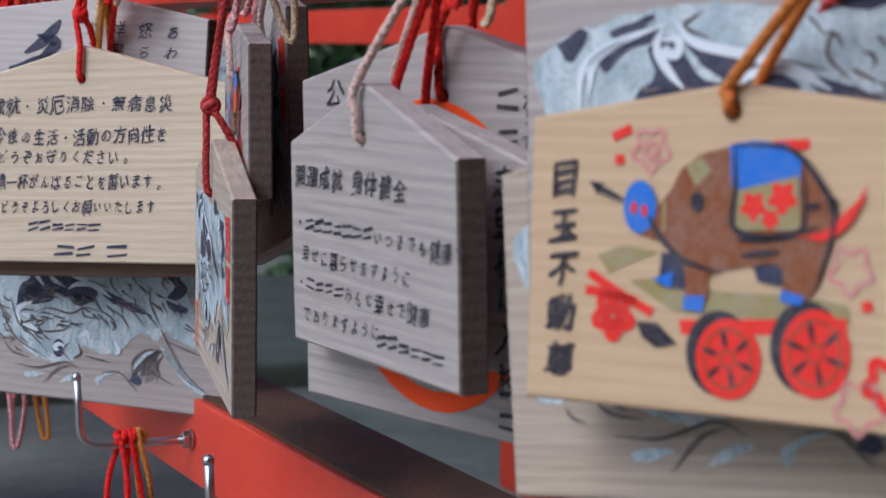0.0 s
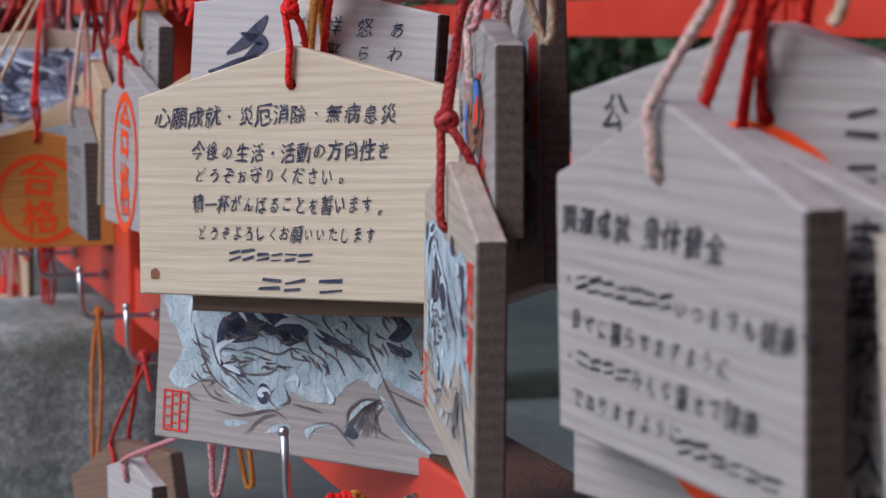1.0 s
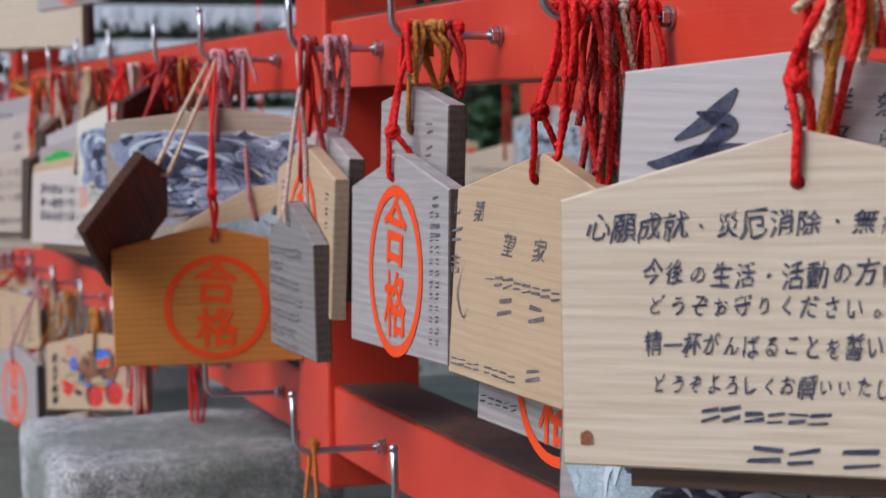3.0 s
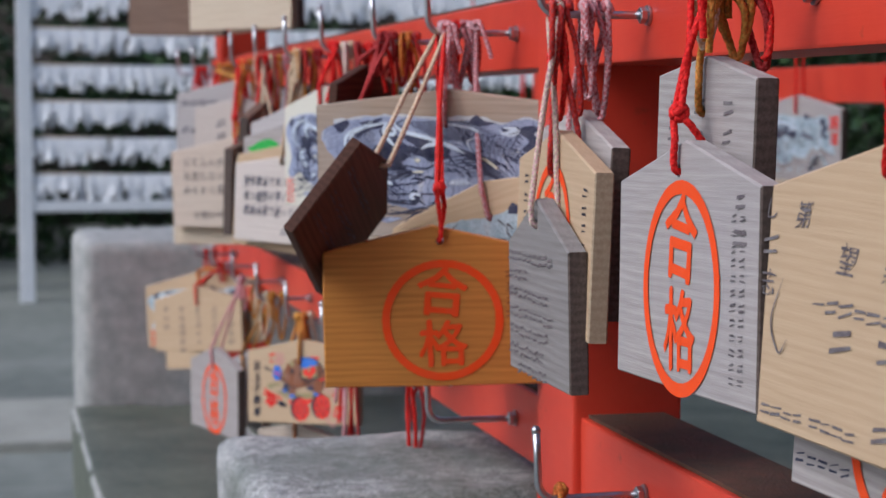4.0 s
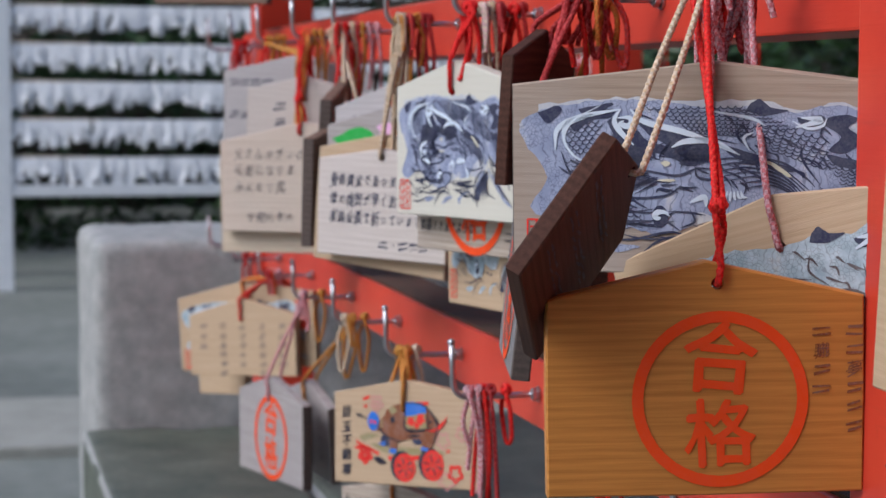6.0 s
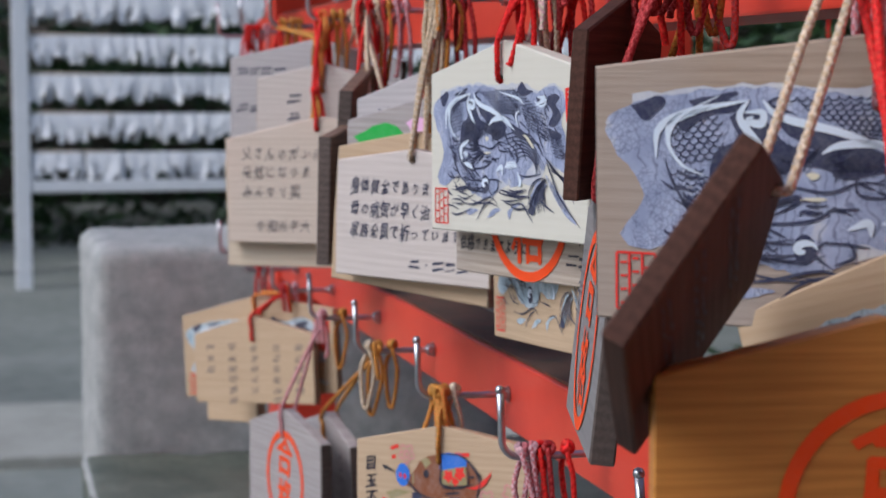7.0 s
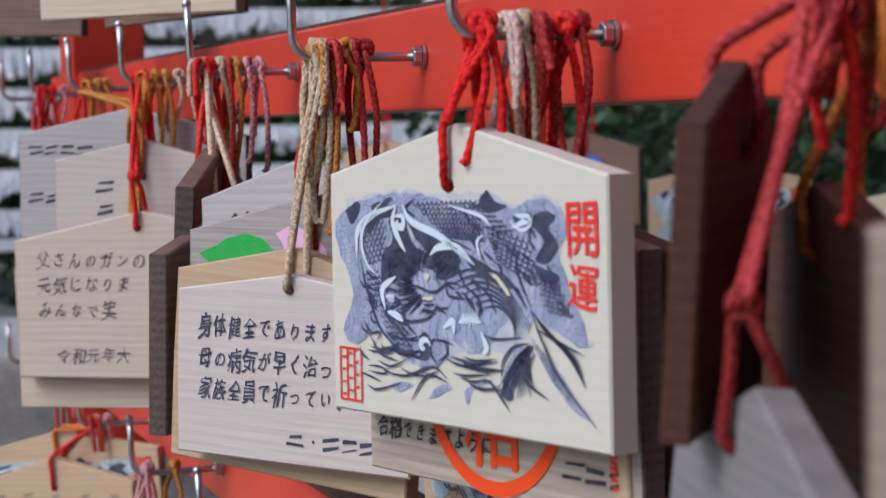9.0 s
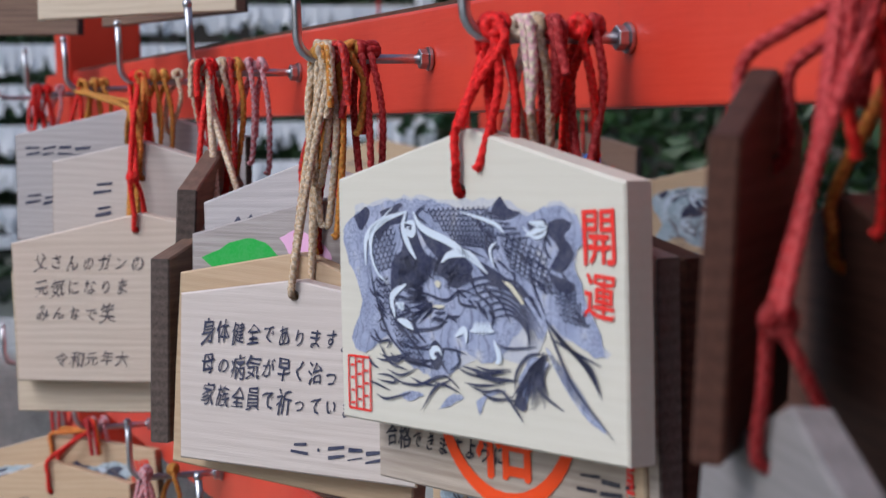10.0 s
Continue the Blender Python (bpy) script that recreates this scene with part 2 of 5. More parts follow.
C_RED, C_DEEP = cord_mat("red_silk", (0.76, 0.016, 0.014)), cord_mat("deep_red_silk", (0.36, 0.02, 0.022))
C_PINK, C_WHITE = cord_mat("pale_pink_silk", (0.66, 0.40, 0.43)), cord_mat("ivory_silk", (0.66, 0.55, 0.42))
C_ROSE = cord_mat("faded_rose_silk", (0.56, 0.17, 0.19))
C_SAND, C_AMBER = cord_mat("sand_silk", (0.58, 0.42, 0.26)), cord_mat("amber_silk", (0.60, 0.22, 0.04))
C_WINE = cord_mat("wine_silk", (0.50, 0.06, 0.06))
C_RED2 = cord_mat("sun_faded_red_silk", (0.66, 0.035, 0.022))
C_GOLD, C_ORANGE = cord_mat("gold_silk", (0.55, 0.26, 0.05)), cord_mat("orange_silk", (0.62, 0.16, 0.03))
CORDS = {"red": (C_RED, C_RED), "fresh": (C_RED, C_RED2), "deep": (C_DEEP, C_WINE), "wine": (C_WINE, C_DEEP), "pink": (C_PINK, C_ROSE), "ivory": (C_WHITE, C_SAND),
         "gold": (C_GOLD, C_AMBER), "orange": (C_ORANGE, C_AMBER), "white": (C_WHITE, C_PINK), "coral": (C_WINE, C_RED2)}


# ---------------------------------------------------------------- mesh helpers
def part(name, bm, mats, parent=None, label=""):
    me = bpy.data.meshes.new(name)
    bm.to_mesh(me)
    bm.free()
    for m in mats if isinstance(mats, (list, tuple)) else [mats]:
        me.materials.append(m)
    ob = new(name, me)
    ob.parent = parent
    return tagged(ob, label)


def smooth(ob):
    for p in ob.data.polygons:
        p.use_smooth = True
    return ob


def box(bm, x0, x1, y0, y1, z0, z1, bev=0.0, seg=2):
    r = bmesh.ops.create_cube(bm, size=1.0, matrix=Matrix.Translation(((x0 + x1) / 2, (y0 + y1) / 2, (z0 + z1) / 2)) @ Matrix.Diagonal((x1 - x0, y1 - y0, z1 - z0, 1)))
    if bev:
        es = list({e for v in r["verts"] for e in v.link_edges})
        bmesh.ops.bevel(bm, geom=es, offset=bev, segments=seg, affect="EDGES", profile=0.6)
    return bm


def boxmesh(*a, **k):
    return box(bmesh.new(), *a, **k)


def catmull(pts, per=6):
    pts = [Vector(p) for p in pts]
    p = [2 * pts[0] - pts[1]] + pts + [2 * pts[-1] - pts[-2]]
    out = []
    for i in range(1, len(p) - 2):
        for k in range(per):
            t = k / per
            a, b, c, d = p[i - 1], p[i], p[i + 1], p[i + 2]
            out.append(0.5 * (2 * b + (c - a) * t + (2 * a - 5 * b + 4 * c - d) * t * t + (3 * b - a - 3 * c + d) * t ** 3))
    return out + [pts[-1]]


def frames(path):
    out, up = [], Vector((0.31, 0.87, 0.38))
    for i, p in enumerate(path):
        t = (path[min(i + 1, len(path) - 1)] - path[max(i - 1, 0)]).normalized()
        s = up - t * up.dot(t)
        s = s.normalized() if s.length > 1e-4 else t.orthogonal().normalized()
        up = s
        out.append((p, s, t.cross(s)))
    return out


def tube(bm, path, radius, sides=6, mat=0, ends=True):
    rings = []
    for k, (p, s, q) in enumerate(frames(path)):
        r = radius(k / max(1, len(path) - 1)) if callable(radius) else radius
        rings.append([bm.verts.new(p + (s * math.cos(2 * math.pi * i / sides) + q * math.sin(2 * math.pi * i / sides)) * r) for i in range(sides)])
    for a, b in zip(rings, rings[1:]):
        for i in range(sides):
            f = bm.faces.new((a[i], a[(i + 1) % sides], b[(i + 1) % sides], b[i]))
            f.material_index, f.smooth = mat, True
    if ends:
        for r in (rings[0][::-1], rings[-1]):
            bm.faces.new(r).material_index = mat
    return bm


def resample(path, step):
    out, left = [path[0].copy()], step
    for a, b in zip(path, path[1:]):
        d = (b - a).length
        while left <= d and d > 0:
            out.append(a.lerp(b, left / d))
            left += step
        left -= d
    return out + [path[-1].copy()]


def braid(bm, pts, radius=0.00148, strands=3, pitch=0.0036, step=0.00065, sides=12):
    """A braided cord: two sets of strands that cross over and under each other round one core."""
    path = resample(catmull(pts, 8), step)
    rings = []
    for i, (p, s, q) in enumerate(frames(path)):
        row = []
        for k in range(sides):
            th = 2 * math.pi * k / sides
            turn = 2 * math.pi * i * step / pitch
            ca, cb = math.cos(strands * th + turn), math.cos(strands * th - turn)
            r = radius * (0.84 + 0.22 * max(ca, cb))
            row.append((bm.verts.new(p + (s * math.cos(th) + q * math.sin(th)) * r), ca > cb))
        rings.append(row)
    for a, b in zip(rings, rings[1:]):
        for k in range(sides):
            j = (k + 1) % sides
            f = bm.faces.new((a[k][0], a[j][0], b[j][0], b[k][0]))
            f.material_index, f.smooth = int(a[k][1]), True
    bm.faces.new([v for v, _ in rings[0]][::-1])
    bm.faces.new([v for v, _ in rings[-1]])
    return bm


def knot(bm, c, r, mat=0, seed=1):
    """A lump of two or three turns."""
    rnd = random.Random(seed)
    for k in range(3):
        ax = Vector((rnd.uniform(-1, 1), rnd.uniform(-1, 1), rnd.uniform(-0.5, 0.5))).normalized()
        a = ax.orthogonal().normalized()
        b = ax.cross(a)
        ring = [Vector(c) + (a * math.cos(t * math.pi / 6) + b * math.sin(t * math.pi / 6)) * r + ax * r * 0.3 * (k - 1) for t in range(13)]
        tube(bm, ring, r * 0.62, 6, k % 2)


GLYPHS = {}


def glyph(ch, bold):
    key = (ch, bold)
    if key not in GLYPHS:
        cu = bpy.data.curves.new("writing", "FONT")
        cu.body, cu.offset, cu.resolution_u = ch, bold, 2
        ob = new("writing", cu)
        bpy.context.view_layer.update()
        me = ob.to_mesh()
        GLYPHS[key] = ([(v.co.x, v.co.y) for v in me.vertices], [tuple(p.vertices) for p in me.polygons])
        ob.to_mesh_clear()
        bpy.data.objects.remove(ob)
        bpy.data.curves.remove(cu)
    return GLYPHS[key]


def bar_sign(rnd):
    """A sign that cannot be read: two short plain bars of its width."""
    pts, polys = [], []
    for y in (0.14, 0.5):
        x0, x1, rise, t = rnd.uniform(0.0, 0.1), rnd.uniform(0.86, 1.0), rnd.uniform(-0.05, 0.08), rnd.uniform(0.10, 0.15)
        pts += [(x0, y), (x1, y + rise), (x1, y + rise + t), (x0, y + t)]
    for i in range(0, len(pts), 4):
        polys.append((i, i + 1, i + 2, i + 3))
    return pts, polys


def write(parent, text, x, z, size, ink_mat, vertical=False, bold=0.0, gap=1.0, seed=0, squeeze=1.0, depth=-0.0004, name="writing", slant=0.16, wild=0.12):
    """One line of handwriting on a board's face; x, z: the middle of the first sign. '_' is a set of bars for what cannot be read."""
    bm, rnd = bmesh.new(), random.Random(hash_of(text) + seed)
    if name != "writing":
        slant, wild = 0.0, 0.03
    drift = 0.0
    for ch in text:
        if ch != " ":
            tilt, s = rnd.uniform(-0.1, 0.12), size * rnd.uniform(0.86, 1.06) * (0.84 if 0x3040 <= ord(ch) <= 0x30ff else 1.0)
            ca, sa = math.cos(tilt), math.sin(tilt)
            pts, polys = bar_sign(rnd) if ch == "_" else glyph(ch, 0.0)
            mx = (min(p[0] for p in pts) + max(p[0] for p in pts)) / 2
            drift = 0.7 * drift + rnd.uniform(-0.05, 0.05) * size
            o = rnd.uniform(0, 50)
            shifts = [(0, 0)] if not bold or ch == "_" else [(0, 0), (bold, 0.3 * bold), (-bold, -0.3 * bold), (0.2 * bold, bold), (-0.2 * bold, -bold)]
            for k, (ox, oz) in enumerate(shifts):
                vs = []
                for px, py in pts:
                    wx = wild * noise.noise(Vector((px * 2.6 + o, py * 2.6, 1.0))) + slant * (py - 0.36)
                    wy = wild * noise.noise(Vector((px * 2.6, py * 2.6 + o, 7.0))) + 0.5 * slant * (px - mx)
                    a, b = (px - mx + ox + wx) * s * squeeze, (py - 0.36 + oz + wy) * s
                    vs.append(bm.verts.new((x + a * ca - b * sa, depth - 0.00002 * k, z + drift + a * sa + b * ca)))
                for f in polys:
                    try:
                        bm.faces.new([vs[i] for i in f])
                    except ValueError:
                        pass
        if vertical:
            z -= size * gap
        else:
            x += size * gap * squeeze * (0.55 if ord(ch) < 128 and ch != "_" else 1.0)
    return part(name, bm, ink_mat, parent)


def hash_of(s):
    return sum((i + 1) * ord(c) for i, c in enumerate(s)) % 9973


def flat(parent, name, loops, mat, depth=-0.0003, label=""):
    """Painted shapes: each loop a list of (x, z) round a filled area."""
    bm = bmesh.new()
    for lp in loops:
        vs = [bm.verts.new((x, depth, z)) for x, z in lp]
        es = [bm.edges.new((a, b)) for a, b in zip(vs, vs[1:] + vs[:1])]
        bmesh.ops.triangle_fill(bm, edges=es, use_beauty=True)
    return part(name, bm, mat, parent, label)


def rough_loop(pts, amount, seed, per=5, closed=True):
    rnd = random.Random(seed)
    if closed:
        path = catmull([(x, 0, z) for x, z in pts + pts[:1]], per)[:-1]
    else:
        path = catmull([(x, 0, z) for x, z in pts], per)
    return [(p.x + rnd.uniform(-1, 1) * amount, p.z + rnd.uniform(-1, 1) * amount) for p in path]


def ribbons(parent, name, strokes, mat, width, depth=-0.0006, taper=True, label=""):
    """Brush strokes along smooth lines, thin at both ends."""
    bm = bmesh.new()
    for pts in strokes:
        path = catmull([(x, depth, z) for x, z in pts], 7)
        prev, n = None, len(path) - 1
        for i, p in enumerate(path):
            t = path[min(i + 1, n)] - path[max(i - 1, 0)]
            side = Vector((-t.z, 0, t.x)).normalized()
            w = width * (0.15 + math.sin(math.pi * min(1, (i + 0.4) / (n + 0.8))) if taper else 1.0) / 2
            pair = (bm.verts.new(p + side * w), bm.verts.new(p - side * w))
            if prev:
                bm.faces.new((prev[0], prev[1], pair[1], pair[0]))
            prev = pair
    return part(name, bm, mat, parent, label)


def circle(cx, cz, rx, rz, n=28, a0=0.0):
    return [(cx + rx * math.cos(a0 + 2 * math.pi * i / n), cz + rz * math.sin(a0 + 2 * math.pi * i / n)) for i in range(n)]


def ring(parent, name, rings, mat, width, depth=-0.0005):
    bm = bmesh.new()
    for cx, cz, rx, rz in rings:
        a, b = circle(cx, cz, rx, rz, 40), circle(cx, cz, rx - width, rz - width, 40)
        va, vb = [bm.verts.new((x, depth, z)) for x, z in a], [bm.verts.new((x, depth, z)) for x, z in b]
        for i in range(40):
            j = (i + 1) % 40
            bm.faces.new((va[i], va[j], vb[j], vb[i]))
    return part(name, bm, mat, parent)


# ---------------------------------------------------------------- votive plaques
TH = 0.009
ROD_R = 0.0019


class Board:
    pass


def plaque(place, turn, size, wood_mat, label, thick=TH, group="votive plaques on the rack", seed=0):
    """A house-shaped wooden plaque. place: the cord hole; turn: yaw, lean, roll; size: width, side height, gable rise, hole below the peak, hole aside."""
    (x, y, z), (yaw, lean, roll), (w, h, rise, hd, hu) = place, turn, size
    a, e, r = radians(yaw), radians(lean), radians(roll)
    n, u, v = Vector((-math.sin(a), -math.cos(a), 0)), Vector((math.cos(a), -math.sin(a), 0)), Vector((0, 0, 1))
    v, n = v * math.cos(e) - n * math.sin(e), n * math.cos(e) + v * math.sin(e)
    u, v = u * math.cos(r) + v * math.sin(r), v * math.cos(r) - u * math.sin(r)
    thing = tagged(new("votive_plaque"), label, "wooden plaque", group)
    thing.matrix_world = Matrix(((u.x, -n.x, v.x, x), (u.y, -n.y, v.y, y), (u.z, -n.z, v.z, z + Z0), (0, 0, 0, 1)))
    top = hd - rise
    rnd = random.Random(seed + int(1000 * abs(x + y)))
    j = lambda: rnd.uniform(-0.0005, 0.0005)
    base = [(-w / 2 - hu, top), (-w / 2 - hu + j(), top - h * 0.5), (-w / 2 - hu, top - h), (-hu, top - h + j()), (w / 2 - hu, top - h), (w / 2 - hu + j(), top - h * 0.5), (w / 2 - hu, top), (-hu, hd)]
    bm = bmesh.new()
    bv = 0.0007
    c = Vector((-hu, top - h / 2))
    inner = []
    for px, pz in base:
        inner.append((px - math.copysign(bv, px + hu) if abs(px + hu) > 1e-3 else px, pz - bv if pz > c.y + 0.01 else (pz + bv if pz < c.y - 0.01 else pz)))
    hole = circle(0, 0, 0.0024, 0.0024, 12)
    loops = []
    for pts, yy in ((inner, 0.0), (base, bv), (base, thick - bv), (inner, thick)):
        loops.append([bm.verts.new((px, yy, pz)) for px, pz in pts])
    hf, hb = [bm.verts.new((px, 0.0, pz)) for px, pz in hole], [bm.verts.new((px, thick, pz)) for px, pz in hole]
    for p, q in zip(loops, loops[1:]):
        for i in range(len(p)):
            bm.faces.new((p[i], p[(i + 1) % len(p)], q[(i + 1) % len(p)], q[i]))
    for i in range(12):
        bm.faces.new((hf[i], hb[i], hb[(i + 1) % 12], hf[(i + 1) % 12]))
    for outer, hl in ((loops[0], hf), (loops[3], hb)):
        es = [bm.edges.get((a, b)) or bm.edges.new((a, b)) for lp in (outer, hl) for a, b in zip(lp, lp[1:] + lp[:1])]
        bmesh.ops.triangle_fill(bm, edges=es, use_beauty=True)
    bmesh.ops.recalc_face_normals(bm, faces=bm.faces)
    for f in bm.faces:
        f.normal_update()
        f.material_index = 1 if abs(f.normal.x) > 0.7 and f.calc_center_median().length > 0.02 else 0
    end = END_GREY if wood_mat in (WOOD_GREY, WOOD_GREYTAN, WOOD_BROWN, WOOD_SILVER, WOOD_UMBER, WOOD_SHADED) else (END_TAN if wood_mat in (WOOD_TAN, WOOD_PALE, WOOD_LIGHT, WOOD_PINK) else wood_mat)
    part("board", bm, [wood_mat, end], thing)
    o = Board()
    o.thing, o.w, o.h, o.rise, o.hd, o.hu, o.top, o.left, o.bottom, o.thick = thing, w, h, rise, hd, hu, top, -w / 2 - hu, top - h, thick
    o.place = Vector((x, y, z + Z0))
    return o


def hang(o, hook, color="red", along=None, knot_at=None, tails=1, loops=1, seed=3, row=0.0):
    """The plaque's cord: through the hole, up and round the hook's rod. along: where on the rod; knot_at: a knot that far above the hole."""
    rnd = random.Random(seed)
    inv = o.thing.matrix_world.inverted()
    rx = min(-0.010, max(-0.047, o.place.x)) if along is None else along
    rod = Vector((rx, hook, Z0 + row))
    A = lambda p: inv @ Vector(p)
    up = A(rod + Vector((0, 0, ROD_R + 0.0022)))
    bm = bmesh.new()
    for k in range(loops):
        off = Vector((0.0035 * k, 0, 0))
        front, back = A(rod + Vector((0.001, -ROD_R - 0.002, -0.001))) + off, A(rod + Vector((-0.002, ROD_R + 0.002, -0.001))) + off
        d = o.hd
        a = [(0, 0.004, -0.0003), (0, -0.0014, 0.0002), (0.0005, -0.0024, d * 0.5), (0.0008, -0.0022, d)]
        b = [(0, 0.005, 0), (0, o.thick + 0.0012, 0.0004), (0.001, o.thick + 0.0022, d * 0.6), (0.0012, o.thick + 0.001, d + 0.002)]
        if knot_at:
            kp = Vector((0, -0.001, knot_at))
            a += [kp + Vector((-0.0012, -0.001, -0.002)), kp + Vector((-0.001, 0, 0.004))]
            b = b[:3] + [Vector((0.003, o.thick * 0.4, (d + knot_at) / 2)), kp + Vector((0.0015, 0.001, -0.001)), kp + Vector((0.0018, 0.001, 0.004))]
        mid = (Vector(a[-1]) + front) / 2 + Vector((rnd.uniform(-1, 1) * 0.0012, -0.0008, 0))
        mid2 = (Vector(b[-1]) + back) / 2 + Vector((rnd.uniform(-1, 1) * 0.0012, 0.0008, 0))
        braid(bm, a + [mid, front, up + off])
        braid(bm, b + [mid2, back, up + off + Vector((0.0012, 0, 0))])
        if knot_at:
            knot(bm, Vector((0.0003, -0.0006, knot_at)), 0.0026, 0, seed)
    knot(bm, up + Vector((0.002, 0, -0.001)), 0.0027, 0, seed + 5)
    for k in range(tails):
        s = up + Vector((0.004 + 0.003 * k, -0.001, 0.0))
        ln = rnd.uniform(0.016, 0.034)
        braid(bm, [up, s + Vector((0.003, -0.002, 0.0005)), s + Vector((0.005, -0.002, -ln * 0.5)), s + Vector((0.004 + rnd.uniform(-0.003, 0.004), -0.001, -ln))])
    return part("cord", bm, CORDS[color], o.thing, color + " braided cord")


def seal_ring(o, cx, cz, r, squeeze=1.0):
    """A printed ring round the two signs of 'pass'."""
    m = INK_RED
    ring(o.thing, "printed_ring", [(cx, cz, r * squeeze, r)], m, r * 0.13)
    write(o.thing, "合", cx, cz + r * 0.42, r * 0.86, m, bold=0.02, squeeze=squeeze, name="printed_sign")
    write(o.thing, "格", cx, cz - r * 0.42, r * 0.86, m, bold=0.02, squeeze=squeeze, name="printed_sign")


def lines(o, rows, x, z, size, pitch, mat=INK_BLACK, vertical=False, gap=1.0, bold=0.0, squeeze=1.0):
    for i, t in enumerate(rows):
        if vertical:
            write(o.thing, t, x - i * pitch, z, size, mat, True, bold, gap, i, squeeze)
        else:
            write(o.thing, t, x, z - i * pitch, size, mat, False, bold, gap, i, squeeze)


def dragon(o, faded=False, stamp=True, lucky=True):
    """The coiled dragon print: grey-blue wash, black masses, pale whiskers, hair lines."""
    w, h = o.w, o.h

    def N(px, py):
        uu = (px - 20) / 885
        return o.left + uu * w, o.top - (py + 35) / (725 + 135 * uu) * h

    P = lambda *q: [N(a, b) for a, b in q]
    t = o.thing
    soft = WASH_PALE if faded else WASH_BLUE
    dark = INK_NAVY
    flat(t, "printed_wash", [rough_loop(P((90, 60), (160, 40), (240, 26), (330, 22), (420, 45), (500, 52), (560, 36), (640, 70), (700, 42), (770, 60), (800, 130), (772, 200), (795, 300), (850, 490), (760, 450), (700, 400), (678, 450), (640, 410), (600, 430), (556, 500), (500, 520), (440, 480), (420, 530), (360, 575), (300, 545), (250, 520), (190, 440), (110, 490), (64, 450), (100, 330), (52, 200), (40, 120)), 0.0006, 4)]
         + [rough_loop(P((225, 620), (270, 610), (310, 620), (260, 640)), 0.0003, 6), rough_loop(P((355, 665), (400, 620), (440, 625), (400, 650)), 0.0003, 7),
            rough_loop(P((480, 640), (520, 605), (570, 605), (510, 630), (490, 680)), 0.0003, 8), rough_loop(P((600, 640), (612, 560), (650, 500), (700, 520), (660, 560), (640, 620), (625, 650)), 0.0004, 9)], soft, -0.0003)
    flat(t, "printed_shadow", [rough_loop(P(*q), 0.0003, i + 20, 4) for i, q in enumerate((
        [(205, 305), (215, 215), (250, 170), (240, 110), (270, 90), (300, 130), (330, 190), (395, 225), (410, 280), (350, 240), (300, 225), (262, 262)],
        [(150, 112), (190, 80), (250, 58), (247, 92), (200, 112), (165, 150)], [(236, 205), (292, 195), (332, 262), (286, 292), (240, 288)], [(640, 92), (690, 78), (702, 112), (660, 132)], [(395, 232), (440, 240), (470, 262), (430, 290), (400, 282)],
        [(300, 105), (380, 150), (470, 215), (470, 250), (420, 275), (390, 230), (330, 160)],
        [(535, 62), (560, 14), (585, 45), (625, 66), (570, 80)], [(690, 110), (722, 78), (765, 90), (745, 130), (772, 180), (740, 235), (705, 225), (730, 170)],
        [(480, 195), (560, 245), (640, 310), (615, 312), (520, 262)], [(80, 75), (130, 48), (132, 80), (104, 118)], [(700, 240), (765, 270), (770, 300), (720, 290)],
        [(175, 60), (250, 36), (235, 62), (190, 92)], [(596, 645), (610, 600), (632, 640), (622, 662)], [(210, 350), (240, 390), (300, 425), (290, 436), (225, 400)]))], dark, -0.0005)
    flat(t, "printed_eye", [circle(*N(355, 497), 0.0034, 0.0046, 18)], dark, -0.0006)
    sp = [(355 + 3.0 * k * math.cos(k * 0.9), 497 + 3.6 * k * math.sin(k * 0.9)) for k in range(1, 8)]
    ribbons(t, "printed_whisker", [P((122, 225), (128, 140), (180, 92), (270, 60)), P((140, 190), (150, 120), (210, 80)), P((268, 60), (255, 110), (275, 165), (298, 205)), P((290, 60), (320, 110), (420, 160), (525, 245)),
                                   P((222, 385), (214, 320), (262, 282)), P((225, 340), (250, 350), (232, 352)), P((230, 390), (262, 402), (284, 420)), P((262, 95), (290, 96), (288, 128), (268, 120), (276, 106)),
                                   P((380, 215), (410, 190), (470, 190), (520, 240)), P(*sp), P((420, 440), (450, 420), (455, 460)), P((540, 450), (556, 500), (545, 520)), P((650, 90), (690, 100), (640, 130))], INK_WHITE, 0.0022, -0.0008)
    hair = [P((135, 225), (150, 300), (190, 420), (235, 480), (318, 545)), P((185, 265), (215, 380), (265, 440), (322, 520)), P((255, 390), (300, 420), (370, 410), (400, 370)),
            P((540, 255), (610, 275), (660, 340), (680, 380)), P((520, 268), (590, 300), (640, 380)), P((500, 285), (560, 330), (590, 400)), P((480, 300), (530, 345), (545, 400)),
            P((210, 575), (290, 590), (380, 562), (430, 600)), P((305, 668), (350, 600), (400, 575)), P((440, 530), (490, 545), (530, 560)), P((500, 610), (560, 605), (600, 660), (625, 700)),
            P((690, 485), (640, 495), (605, 545), (600, 610)), P((690, 500), (650, 540), (640, 600)), P((700, 515), (680, 560), (690, 600)), P((705, 440), (770, 480), (840, 520)), P((640, 560), (690, 620), (740, 660)),
            P((690, 380), (720, 470), (770, 590), (870, 740)), P((650, 190), (655, 270), (690, 370)), P((530, 110), (520, 170), (560, 240)), P((700, 110), (690, 160), (710, 200)), P((165, 465), (200, 520), (260, 545)),
            P((150, 345), (178, 380), (160, 400)), P((160, 460), (200, 455), (190, 480)), P((400, 200), (440, 170), (520, 200)), P((330, 40), (300, 70), (340, 100)), P((350, 250), (400, 260), (400, 300)),
            P((270, 330), (320, 310), (390, 330), (440, 300), (500, 320)), P((430, 300), (440, 340), (500, 350)), P((390, 470), (370, 510), (400, 560)), P((420, 470), (430, 520), (400, 545))]
    rnd = random.Random(5)
